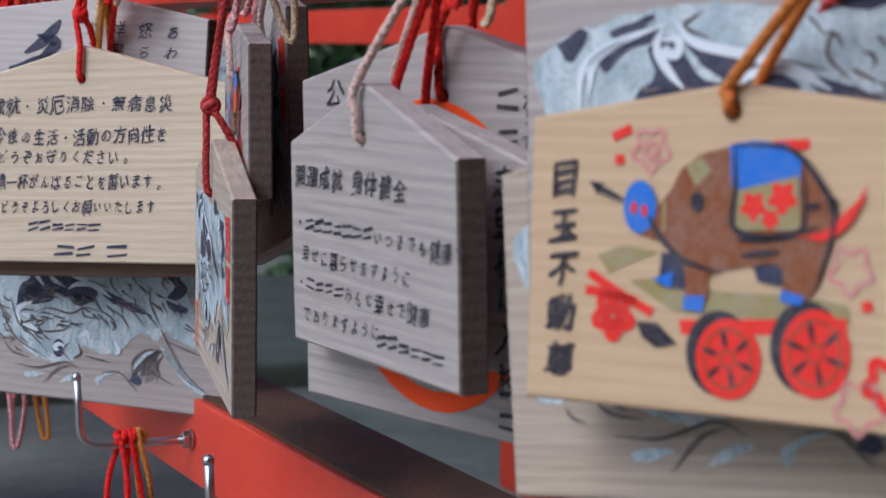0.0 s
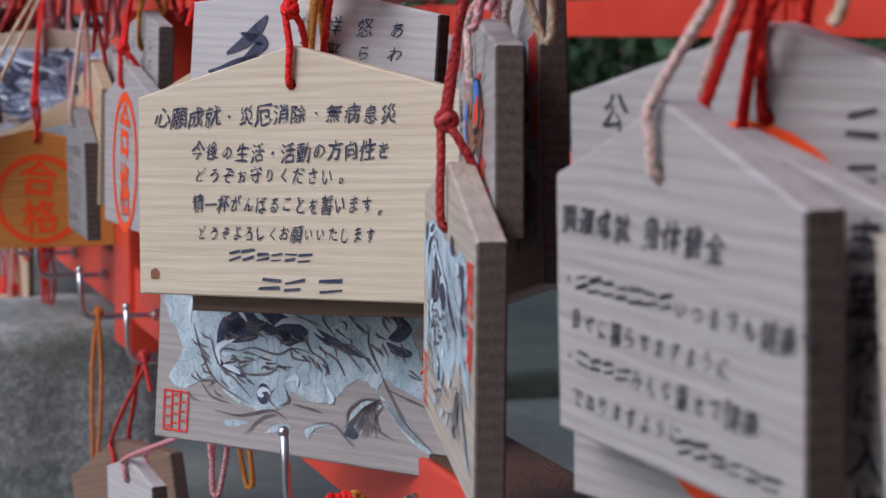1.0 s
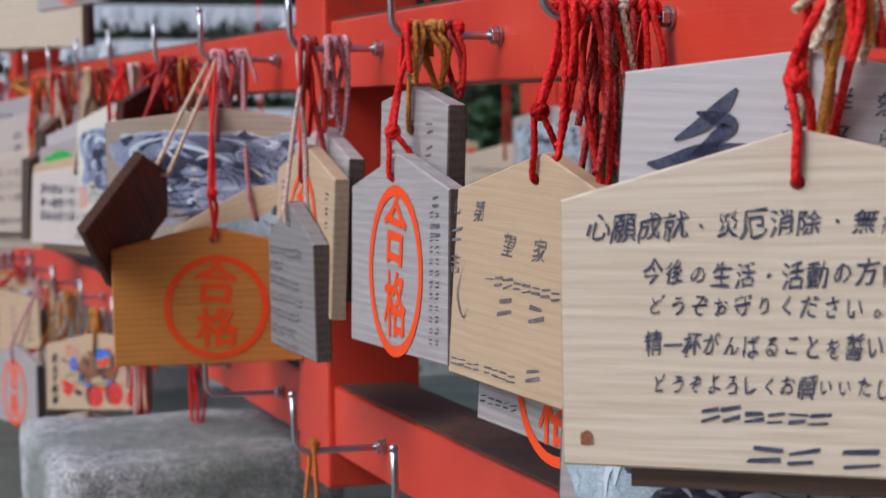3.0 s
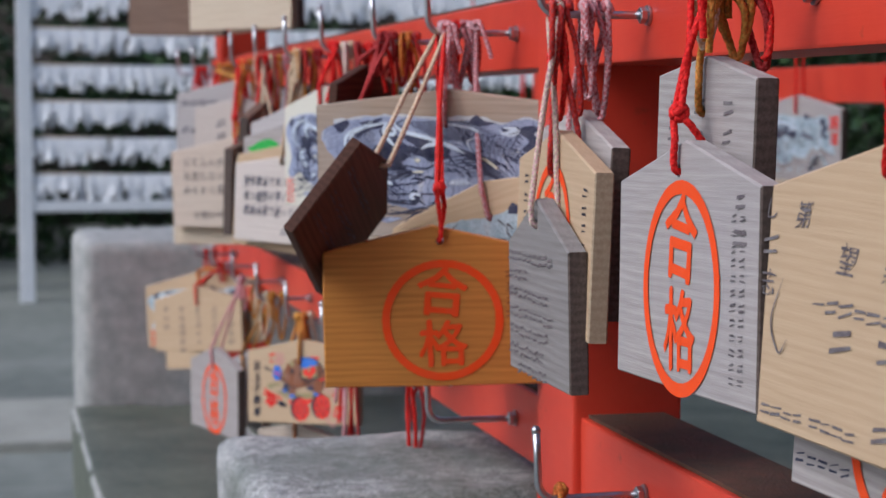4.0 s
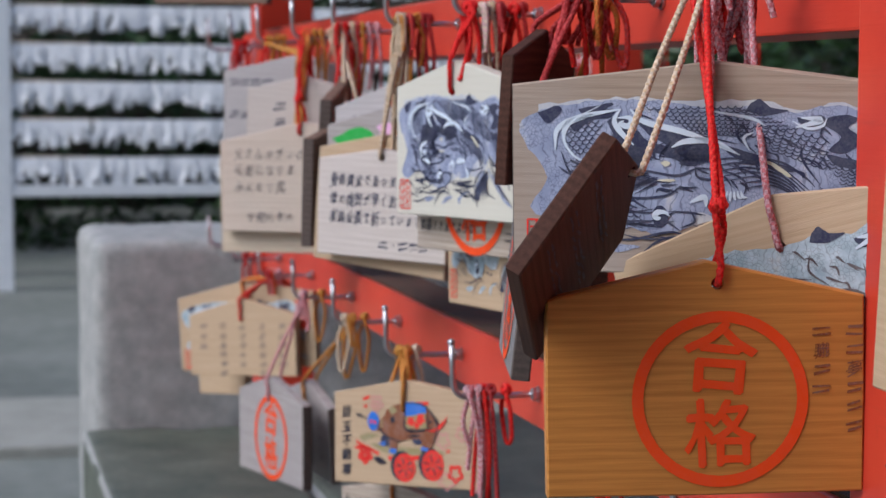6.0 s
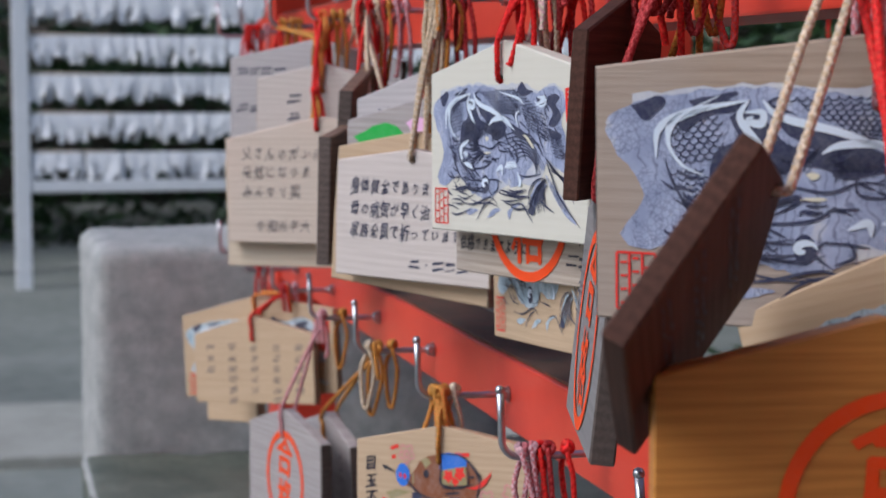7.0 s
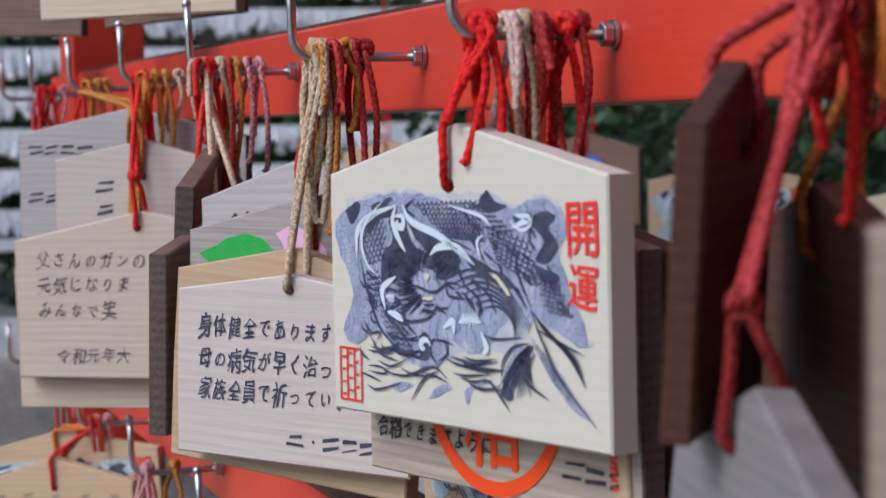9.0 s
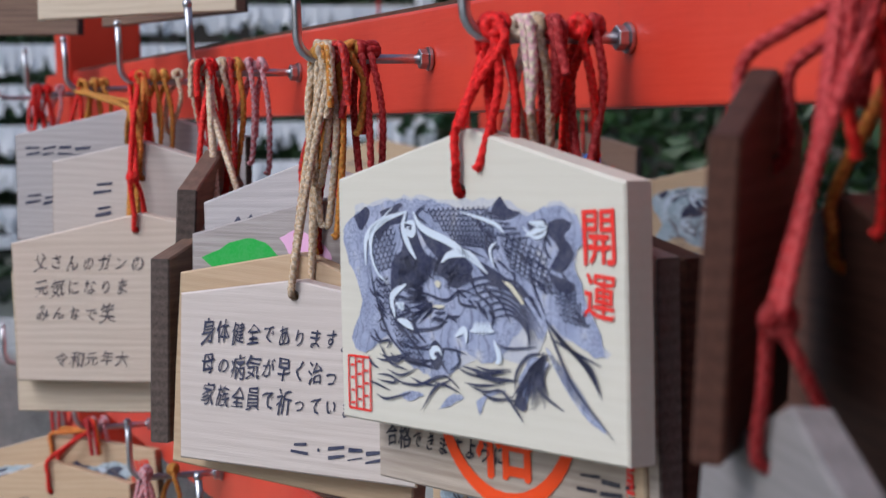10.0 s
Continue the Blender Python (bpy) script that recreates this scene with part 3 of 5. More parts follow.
    for k in range(26):
        a, b = rnd.uniform(225, 400), rnd.uniform(180, 400)
        hair.append(P((a, b), (a + rnd.uniform(8, 22), b + rnd.uniform(-16, 10)), (a + rnd.uniform(28, 50), b + rnd.uniform(-22, 18))))
    for k in range(34):
        a, b = rnd.uniform(420, 780), rnd.uniform(70, 380)
        hair.append(P((a, b), (a + rnd.uniform(6, 16), b + rnd.uniform(6, 18)), (a + rnd.uniform(8, 40), b + rnd.uniform(26, 60))))
    for k in range(18):
        a, b = rnd.uniform(120, 300), rnd.uniform(250, 520)
        hair.append(P((a, b), (a + rnd.uniform(4, 16), b + rnd.uniform(14, 24)), (a + rnd.uniform(20, 40), b + rnd.uniform(26, 48))))
    for k in range(14):
        a = 590 + 8 * k
        hair.append(P((690 + rnd.uniform(-8, 8), 490), (640 + 3 * k, 540 + rnd.uniform(-8, 8)), (a, 650 + rnd.uniform(-30, 10))))
    ribbons(t, "printed_hair_line", hair, dark if not faded else INK_FADED, 0.0009, -0.0007)
    if not faded:
        G = lambda *q: [N(1.738 * a - 1019, 1.727 * b - 584) for a, b in q]
        flat(t, "printed_wash_edge", [rough_loop(G((636, 365), (700, 352), (760, 345), (830, 352), (905, 348), (960, 368), (1010, 352), (1036, 392), (1030, 470), (1052, 560), (1082, 622), (1020, 600), (985, 585), (960, 640), (900, 625), (850, 640), (800, 668), (740, 640), (690, 600), (660, 620), (634, 590), (650, 520), (624, 440)), 0.0009, 14)], WASH_EDGE, -0.00018)
        scales = []
        for c00, c10, c11, c01, nu, nv in (((772, 366), (893, 360), (906, 438), (838, 430), 13, 8), ((905, 402), (985, 432), (992, 520), (930, 470), 8, 7), ((668, 402), (715, 396), (716, 470), (674, 482), 5, 8),
                                           ((668, 490), (700, 484), (772, 640), (735, 632), 4, 15), ((988, 484), (1026, 500), (1052, 572), (1012, 562), 5, 8), ((880, 366), (905, 372), (960, 420), (930, 425), 5, 6)):
            for i in range(nv):
                for j in range(nu):
                    fu, fv = (j + 0.5 * (i % 2) + 0.25) / nu, (i + 0.5) / nv
                    cx = (c00[0] * (1 - fu) + c10[0] * fu) * (1 - fv) + (c01[0] * (1 - fu) + c11[0] * fu) * fv
                    cy = (c00[1] * (1 - fu) + c10[1] * fu) * (1 - fv) + (c01[1] * (1 - fu) + c11[1] * fu) * fv
                    r = 0.5 * math.hypot(c10[0] - c00[0], c10[1] - c00[1]) / nu
                    scales.append(G((cx - r, cy - r * 0.5), (cx - r * 0.6, cy + r * 0.6), (cx, cy + r), (cx + r * 0.6, cy + r * 0.6), (cx + r, cy - r * 0.5)))
        tagged(ribbons(t, "printed_scale", scales, dark, 0.00042, -0.00062, False), kind="stuff")
        fine = [G((835 + 10 * k, 505 + 9 * k), (880 + 8 * k, 488 + 11 * k), (935 + 3 * k, 510 + 12 * k), (985 - 5 * k, 592 + 4 * k)) for k in range(7)]
        rn = random.Random(8)
        for k in range(64):
            a = rn.uniform(1.7, 5.6)
            r0, r1 = rn.uniform(22, 38), rn.uniform(48, 78)
            fine.append(G((796 + r0 * math.cos(a), 512 + r0 * math.sin(a)), (796 + 0.6 * r1 * math.cos(a + 0.12), 512 + 0.6 * r1 * math.sin(a + 0.12)), (796 + r1 * math.cos(a + 0.3), 512 + r1 * math.sin(a + 0.3))))
        for k in range(30):
            a, b = rn.uniform(640, 900), rn.uniform(600, 700)
            fine.append(G((a, b), (a + rn.uniform(14, 30), b + rn.uniform(2, 12)), (a + rn.uniform(40, 70), b + rn.uniform(-6, 22))))
        for k in range(16):
            fine.append(G((985 + 3 * k, 560 + 4 * k), (1010 + 3 * k, 600 + 3 * k), (1040 + 2 * k, 622 + 5 * k)))
        ribbons(t, "printed_fine_line", fine, dark, 0.00075, -0.00072)
        flat(t, "printed_highlight", [rough_loop(G(*q), 0.0002, 40 + k, 3) for k, q in enumerate((((791, 499), (797, 494), (804, 500), (797, 507)), ((786, 541), (798, 537), (810, 540), (798, 544)), ((912, 492), (930, 500), (950, 530), (944, 532), (926, 506))))], INK_CREAM, -0.00078)
        ribbons(t, "printed_fang", [G((866 + 4 * k, 566), (862 + 5 * k, 580), (856 + 7 * k, 592 - abs(k - 3) * 3)) for k in range(7)] + [G((950, 398), (968, 416), (985, 410), (990, 392)), G((905, 425), (893, 440), (900, 470)), G((840, 372), (900, 392), (918, 410)), G((715, 365), (680, 400), (668, 440), (680, 480), (702, 500))], INK_WHITE, 0.0011, -0.00084)
    ribbons(t, "printed_tail", [P((690, 470), (740, 560), (800, 660), (850, 720)), P((700, 490), (760, 590), (820, 680))], soft, 0.0035, -0.00045)
    if lucky:
        x0 = N(838, 100)[0]
        write(t, "開", x0, N(838, 128)[1], 0.0168, INK_CRIMSON, bold=0.012, name="printed_sign", squeeze=0.92)
        write(t, "運", x0, N(838, 312)[1], 0.0168, INK_CRIMSON, bold=0.012, name="printed_sign", squeeze=0.95)
    if stamp:
        cx, cz = N(88, 585)
        a, b = 0.0064, 0.0088
        outer = [(cx - a, cz - b), (cx + a, cz - b), (cx + a, cz + b), (cx - a, cz + b)]
        ribbons(t, "red_seal", [[outer[i], outer[(i + 1) % 4]] for i in range(4)] + [[(cx + dx, cz - b), (cx + dx, cz + b)] for dx in (-a / 3, a / 3)]
                + [[(cx - a * 0.8 + (k % 3) * a * 0.62, cz - b * 0.8 + k * b * 0.16), (cx - a * 0.45 + (k % 3) * a * 0.62, cz - b * 0.78 + k * b * 0.16)] for k in range(11)], INK_CRIMSON, 0.0008, -0.0005, False)


def flower(cx, cz, r, n=5, a0=0.3):
    return [(cx + r * (1 + 0.22 * math.cos(n * (a0 + 2 * math.pi * i / 30))) * math.cos(2 * math.pi * i / 30), cz + r * (1 + 0.22 * math.cos(n * (a0 + 2 * math.pi * i / 30))) * math.sin(2 * math.pi * i / 30)) for i in range(31)]


def boar(o):
    """The painted boar on a wheeled cart, with blossoms and the temple's signs in brush writing."""
    w, h, t = o.w, o.h, o.thing

    def N(px, py):
        return o.left + (px - 40) / 780 * w, o.top - (py - 305) / 490 * h

    S = w / 780
    P = lambda *q: [N(a, b) for a, b in q]
    flat(t, "painted_cart", [P((242, 580), (330, 628), (640, 628), (632, 600), (560, 588), (420, 590), (280, 575)), P((180, 540), (230, 522), (300, 530), (250, 550), (205, 570))], INK_OLIVE, -0.0002)
    flat(t, "painted_shaft", [P((340, 640), (630, 620), (632, 645), (345, 664))], INK_CRIMSON, -0.0003)
    flat(t, "painted_tyre", [circle(*N(415, 690), 60 * S, 66 * S), circle(*N(566, 670), 62 * S, 70 * S), P((260, 648), (300, 648), (338, 680), (300, 690), (272, 674))], INK_BLACK, -0.0004)
    flat(t, "painted_wheel", [circle(*N(432, 698), 58 * S, 62 * S), circle(*N(582, 678), 58 * S, 66 * S)], INK_CRIMSON, -0.0005)
    spokes = []
    for cx, cy, r in ((432, 698, 50), (582, 678, 55)):
        for k in range(6):
            a = k * math.pi / 3 + 0.3
            spokes.append(P((cx + 18 * math.cos(a), cy + 18 * math.sin(a)), (cx + r * math.cos(a), cy + r * math.sin(a))))
    ribbons(t, "painted_spoke", spokes, INK_BLACK, 0.0012, -0.0006)
    ring(t, "painted_hub", [(*N(432, 698), 14 * S, 15 * S), (*N(582, 678), 15 * S, 16 * S), (*N(432, 698), 44 * S, 47 * S), (*N(582, 678), 45 * S, 50 * S)], INK_BROWN, 0.0005, -0.0007)
    flat(t, "painted_leg", [P((305, 530), (365, 535), (350, 590), (300, 585)), P((470, 545), (530, 540), (520, 575), (480, 570))], INK_NAVY, -0.00055)
    flat(t, "painted_body", [rough_loop(P((280, 470), (320, 425), (345, 385), (430, 352), (520, 360), (580, 410), (606, 460), (600, 520), (570, 590), (528, 585), (520, 545), (470, 545), (400, 560), (390, 605), (352, 610), (345, 540), (290, 510), (262, 500)), 0.0003, 2)], INK_BROWN, -0.0006)
    flat(t, "painted_ear", [P((345, 385), (375, 372), (392, 395), (365, 420)), P((306, 444), (312, 450), (311, 496), (305, 494))], INK_OLIVE, -0.0007)
    flat(t, "painted_snout", [circle(*N(262, 456), 31 * S, 42 * S), P((290, 575), (330, 560), (325, 590)), P((350, 600), (388, 598), (385, 625), (348, 622)), P((522, 580), (562, 590), (555, 604), (520, 600)), rough_loop(P((425, 352), (470, 345), (525, 352), (550, 380), (530, 430), (440, 430)), 0.0002, 9)], INK_BLUE, -0.0008)
    flat(t, "painted_cloth", [P((440, 425), (545, 400), (552, 485), (440, 490))], INK_OLIVE, -0.0009)
    flat(t, "painted_blossom", [flower(*N(470, 450), 20 * S)[:-1], flower(*N(520, 435), 22 * S)[:-1], flower(*N(500, 470), 14 * S)[:-1], circle(*N(252, 458), 6 * S, 10 * S, 10), circle(*N(272, 462), 6 * S, 10 * S, 10),
                                   rough_loop(P((545, 495), (590, 485), (640, 440), (662, 408), (640, 462), (600, 500)), 0.0003, 3)], INK_CRIMSON, -0.001)
    ribbons(t, "painted_outline", [P((435, 350), (438, 420), (442, 490), (550, 488), (555, 390)), P((280, 470), (300, 500), (345, 540), (420, 560)), P((432, 352), (530, 358), (590, 420), (608, 470), (580, 580)), P((170, 420), (232, 446)), P((590, 440), (608, 440), (596, 455)), P((440, 505), (500, 500), (580, 480)), P((450, 530), (520, 520)), P((560, 450), (585, 445))], INK_BLACK, 0.0013, -0.0011)
    flat(t, "painted_arrow", [P((165, 415), (195, 418), (182, 438)), circle(*N(370, 445), 12 * S, 16 * S, 14)], INK_BLACK, -0.0011)
    ribbons(t, "painted_flower", [flower(*N(278, 360), 30 * S), flower(*N(278, 362), 12 * S), flower(*N(635, 545), 30 * S), flower(*N(655, 755), 34 * S), flower(*N(735, 505), 26 * S)], INK_PINK, 0.0009, -0.0004, False)
    ribbons(t, "painted_red_flower", [flower(*N(215, 640), 30 * S), flower(*N(215, 642), 14 * S), flower(*N(700, 715), 30 * S), P((205, 340), (240, 325)), P((210, 378), (228, 376)), P((165, 570), (220, 600), (290, 632)), P((160, 600), (210, 605), (260, 615)), P((500, 352), (560, 350)), P((655, 600), (672, 598))], INK_CRIMSON, 0.0022, -0.0004, False)
    x0 = N(112, 0)[0]
    for i, ch in enumerate("目玉不動尊"):
        write(t, ch, x0, N(0, 412 + 78 * i)[1], 0.0088, INK_BLACK, bold=0.03)


# ---------------------------------------------------------------- ground and surroundings
def hook_y(i):
    return 0.198 * i + {2: -0.009, 3: -0.013, 4: 0.028, 6: 0.010, 9: -0.008}.get(i, 0.0)


bm = bmesh.new()
bmesh.ops.create_grid(bm, x_segments=60, y_segments=60, size=60)
for v in bm.verts:
    v.co.z = 0.02 * noise.noise(v.co * 0.35)
tagged(part("ground", bm, GROUND), "damp grey-green paved ground of the temple yard", "ground", kind="structure")

# concrete blocks and the mossy ledge below the rack
def block(name, x0, x1, y0, y1, z0, z1, bev, mat, label, category, cuts=10, amp=0.004, seed=1):
    b = bmesh.new()
    box(b, x0, x1, y0, y1, z0, z1, bev, 3)
    bmesh.ops.subdivide_edges(b, edges=[e for e in b.edges if e.calc_length() > 0.06], cuts=cuts, use_grid_fill=True)
    for v in b.verts:
        v.co += Vector((noise.noise(v.co * 22 + Vector((seed, 0, 0))), noise.noise(v.co * 22 + Vector((0, seed, 5))), noise.noise(v.co * 22 + Vector((9, 0, seed))))) * amp
    return tagged(smooth(part(name, b, mat)), label, category)


block("stone_block", -0.155, 0.05, 0.83, 1.07, 0, Z0 - 0.279, 0.016, GRANITE, "speckled grey granite block standing below the rack", "stone block")
block("concrete_block", -0.182, 0.30, 2.50, 2.85, 0, Z0 - 0.236, 0.02, CONCRETE, "rough grey concrete block at the end of the rack", "concrete block", seed=4)
ledge = tagged(new("stone_ledge"), "low dark mossy stone ledge beside the concrete block", "ledge")
for x0, x1, z1, seed in ((-0.20, 0.018, Z0 - 0.47, 7), (0.024, 1.15, Z0 - 0.466, 11)):
    slab = block("slab", x0, x1, 1.55, 2.495, 0, z1, 0.012, MOSSY, "", "", seed=seed)
    slab.parent = ledge
part("joint", boxmesh(0.0165, 0.0255, 1.552, 2.493, 0.2, Z0 - 0.4735), CONCRETE, ledge, "pale mortar joint between the slabs")
part("worn_edge", tube(bmesh.new(), [Vector((-0.194 + 0.002 * noise.noise(Vector((0, k * 3.1, 0))), 1.56 + 0.031 * k, Z0 - 0.4765)) for k in range(31)], 0.006, 6), CONCRETE, ledge, "pale chipped edge of the ledge")
tagged(part("path", boxmesh(-7.0, 3.0, 4.85, 5.62, -0.05, 0.034, 0.008), PATH), "pale worn concrete path across the yard", "path", kind="structure")
block("stone_ledge", 0.10, 1.15, -1.6, 1.54, 0, Z0 - 0.50, 0.012, TERRACE, "long grey-green stone terrace behind the rack", "ledge", seed=8)


# ---------------------------------------------------------------- the rack
def rack(x, y0, y1, rows, posts, label, height, short=False):
    """Rails between posts; short: the middle post ends just below the lowest rail."""
    r = tagged(new("plaque_rack"), label, "rack", "red plaque racks")
    r.matrix_world = Matrix.Translation((x, 0, 0))
    edges = [y0] + [p for q in posts for p in q] + [y1]
    for z in rows:
        for k in range(0, len(edges), 2):
            a, b = edges[k] + 0.0005, edges[k + 1] - 0.0005
            if b - a > 0.02:
                part("rail", boxmesh(0.0, 0.050, a, b, Z0 + z - 0.0215, Z0 + z + 0.0205, 0.0015), RED, r)
                part("rail_top", boxmesh(0.0035, 0.0465, a + 0.003, b - 0.003, Z0 + z + 0.0207, Z0 + z + 0.0225), MOSSTOP, r, "weathered top with moss and worn paint")
    for k, (a, b) in enumerate(posts):
        foot = Z0 + rows[0] - 0.045 if short and k == 1 else 0.0
        part("post", boxmesh(-0.004, 0.058, a, b, foot, height, 0.002), RED, r)
    return r


rack(0.0, -1.5, 2.46, (-0.232, 0.0, 0.232), [(-1.58, -1.50), (0.690, 0.762), (2.30, 2.372)], "vermilion painted timber rack of rails and posts for votive plaques", Z0 + 0.42, True)
rear = rack(0.62, -1.2, 4.2, (-0.195, 0.262), [(0.83, 0.90), (2.9, 2.97)], "second vermilion timber rack standing behind", Z0 + 0.40)
for y0, y1 in ((-1.2, 0.8295), (0.9005, 1.95)):
    part("rail", boxmesh(0.0, 0.050, y0, y1, Z0 - 0.0395, Z0 + 0.0025, 0.0015), RED, rear)


def make_hook():
    h = tagged(new("hook_bolt"), "galvanised steel hook bolt screwed into the red rail", "hook", "steel hooks on the rails")
    path = [Vector((0.006, 0, 0)), Vector((-0.02, 0, 0)), Vector((-0.046, 0, 0))]
    path += [Vector((-0.046 - 0.009 * math.sin(a), 0, 0.009 - 0.009 * math.cos(a))) for a in [math.pi / 2 * k / 6 for k in range(1, 7)]]
    path += [Vector((-0.0553, 0, 0.02)), Vector((-0.056, 0, 0.0325))]
    smooth(part("rod", tube(bmesh.new(), path, ROD_R, 12), STEEL, h))
    b = bmesh.new()
    bmesh.ops.create_uvsphere(b, u_segments=12, v_segments=8, radius=ROD_R * 1.28, matrix=Matrix.Translation((-0.0561, 0, 0.0335)))
    smooth(part("tip", b, STEEL, h, "rounded bright steel tip"))
    b = bmesh.new()
    bmesh.ops.create_cone(b, cap_ends=True, segments=6, radius1=0.0041, radius2=0.0041, depth=0.0034, matrix=Matrix.Translation((-0.0036, 0, 0)) @ pose(0, 0, 0, 0, 90, 0) @ pose(0, 0, 0, 0, 0, 30))
    bmesh.ops.bevel(b, geom=list(b.edges), offset=0.0003, segments=1, affect="EDGES")
    part("nut", b, STEEL, h)
    b = bmesh.new()
    bmesh.ops.create_cone(b, cap_ends=True, segments=20, radius1=0.0049, radius2=0.0049, depth=0.0012, matrix=Matrix.Translation((-0.0011, 0, 0)) @ pose(0, 0, 0, 0, 90, 0))
    part("washer", b, STEEL, h)
    return h


hook = make_hook()
first = True
for row in (0.0, -0.232, 0.232):
    for i in range(-7, 13):
        m = pose(0, hook_y(i), Z0 + row, (i * 37 % 5 - 2) * 1.2, 0, (i * 53 % 7 - 3) * 0.8)
        if first:
            hook.matrix_world, first = m, False
        else:
            copy_thing(hook, m)


# ---------------------------------------------------------------- plaques, from the start of the walk
o = plaque((-0.0432, -0.5343, -0.0543), (65.2, 4.1, 2.0), (0.1128, 0.0669, 0.0074, 0.0063, -0.0008), WOOD_TAN, "tan wooden plaque painted with a boar on a red-wheeled cart")
boar(o)
hang(o, hook_y(-3), "orange", tails=1)
o = plaque((-0.0290, -0.5341, -0.0275), (65.0, 4.1, 5.1), (0.1491, 0.0813, 0.0162, 0.0215, 0.0000), WOOD_GREY, "weathered grey plaque with a faded dragon print")
dragon(o, True)
hang(o, hook_y(-3), "fresh", loops=2)
o = plaque((-0.0236, -0.5147, -0.0685), (64.2, 4.1, 7.3), (0.1513, 0.0829, 0.0166, 0.0208, 0.0000), WOOD_GREYTAN, "greying plaque with faded blue brushwork, hung low")
dragon(o, True, False, False)
hang(o, hook_y(-3), "deep")
o = plaque((-0.0619, -0.3658, -0.0680), (89.0, -1.3, 0.5), (0.1221, 0.0643, 0.0192, 0.0161, -0.0018), WOOD_GREY, "weathered grey plaque with lines of black handwriting")
lines(o, ["開運成就 身体健全"], o.left + 0.009, o.top - 0.011, 0.0078, 0.010, squeeze=1.3, bold=0.006)
lines(o, ["・_______いつまでも健康で", " 幸せに暮らせますように", "・____みんな幸せで健康", " でありますように"], o.left + 0.008, o.top - 0.026, 0.0070, 0.0095, squeeze=1.1)
lines(o, ["______"], o.left + o.w * 0.58, o.bottom + 0.008, 0.007, 0.01, squeeze=1.1)
hang(o, hook_y(-2), "white", loops=1, tails=0)
o = plaque((-0.0499, -0.3640, -0.0790), (81.1, -1.3, 1.7), (0.1180, 0.0590, 0.0160, 0.0208, -0.0080), WOOD_GREY, "weathered grey plaque hung just behind another")
lines(o, ["志望校に入校", "_志望校に"], o.left + o.w * 0.90, o.top - 0.006, 0.0112, 0.0155, vertical=True, bold=0.014, gap=0.98)
hang(o, hook_y(-2), "red", loops=1)
o = plaque((-0.0358, -0.3663, -0.0556), (76.3, -1.3, 0.1), (0.1513, 0.1044, 0.0178, 0.0211, 0.0000), WOOD_GREY, "large weathered grey plaque with a red ring and black brush writing")
seal_ring(o, o.left + o.w * 0.46, o.bottom + o.h * 0.5, 0.048)
lines(o, ["着__", "細__志望校に入", "様選_志望校に入校", "__________"], o.left + o.w * 0.93, o.top - 0.004, 0.0105, 0.0118, vertical=True, bold=0.01)
lines(o, ["戸__", "公__"], o.left + o.w * 0.24, o.top - 0.004, 0.010, 0.017, vertical=True)
hang(o, hook_y(-2), "fresh", loops=2)
o = plaque((-0.0449, -0.1698, -0.0985), (103.1, 0.3, -0.2), (0.1656, 0.0781, 0.0166, 0.0208, 0.0001), WOOD_GREYTAN, "greying plaque with pale blue dragon paint, seen edge-on")
dragon(o, True)
hang(o, hook_y(-1), "deep", knot_at=0.034, loops=1)
o = plaque((-0.0273, -0.1468, -0.0534), (104.8, 0.3, 5.7), (0.1386, 0.0572, 0.0151, 0.0213, 0.0000), WOOD_GREY, "grey plaque with a faded painted boar, turned edge-on")
boar(o)
hang(o, hook_y(-1), "white")
o = plaque((-0.0057, -0.1161, -0.0361), (101.0, 0.3, 11.0), (0.1312, 0.0904, 0.0236, 0.0213, 0.0000), WOOD_GREY, "dark grey plaque with a pale print, turned edge-on")
dragon(o, True)
hang(o, hook_y(-1), "pink", loops=2)
o = plaque((-0.0514, 0.0061, -0.0575), (47.2, 3.0, 2.1), (0.1540, 0.0826, 0.0195, 0.0157, -0.0001), WOOD_PALE, "pale new wooden plaque with blue-black handwriting")
for text, dx, dz, size, sq in (("心願成就・災厄消除・無病息災", 0.0135, 0.0085, 0.0090, 0.93), ("今後の生活・活動の方向性を", 0.0310, 0.0230, 0.0088, 0.84), ("どうぞお守りください。", 0.0325, 0.0325, 0.0085, 0.80),
                               ("精一杯がんばることを誓います。", 0.0310, 0.0445, 0.0088, 0.71), ("どうぞよろしくお願いいたします", 0.0330, 0.0565, 0.0080, 0.72), ("______", 0.0490, 0.0660, 0.0080, 0.85), ("__ _", 0.0660, 0.0775, 0.0100, 1.15)):
    write(o.thing, text, o.left + dx, o.top - dz, size, INK_NAVY, bold=0.004, squeeze=sq)
flat(o.thing, "knot_mark", [rough_loop(circle(o.left + 0.0085, o.bottom + 0.0085, 0.0024, 0.0026, 10), 0.0005, 3, 2)], INK_BROWN)
hang(o, hook_y(0), "red", loops=1, tails=2, knot_at=0.030)
o = plaque((-0.0379, 0.0269, -0.0394), (47.7, 3.0, -2.6), (0.1207, 0.0810, 0.0086, 0.0214, 0.0000), WOOD_SILVER, "light grey plaque with one large brushed sign")
Q = lambda *q: [(o.left + (a - 590) / 4500, o.top - (c - 172) / 4500) for a, c in q]
ribbons(o.thing, "brushed_sign", [Q((764, 190), (745, 215), (715, 243), (676, 266)), Q((706, 226), (730, 232), (757, 241), (735, 262), (700, 290)), Q((636, 302), (668, 300), (720, 280), (797, 268)), Q((745, 262), (722, 292), (690, 330), (650, 352)), Q((716, 288), (744, 318), (790, 345))], INK_NAVY, 0.0046)
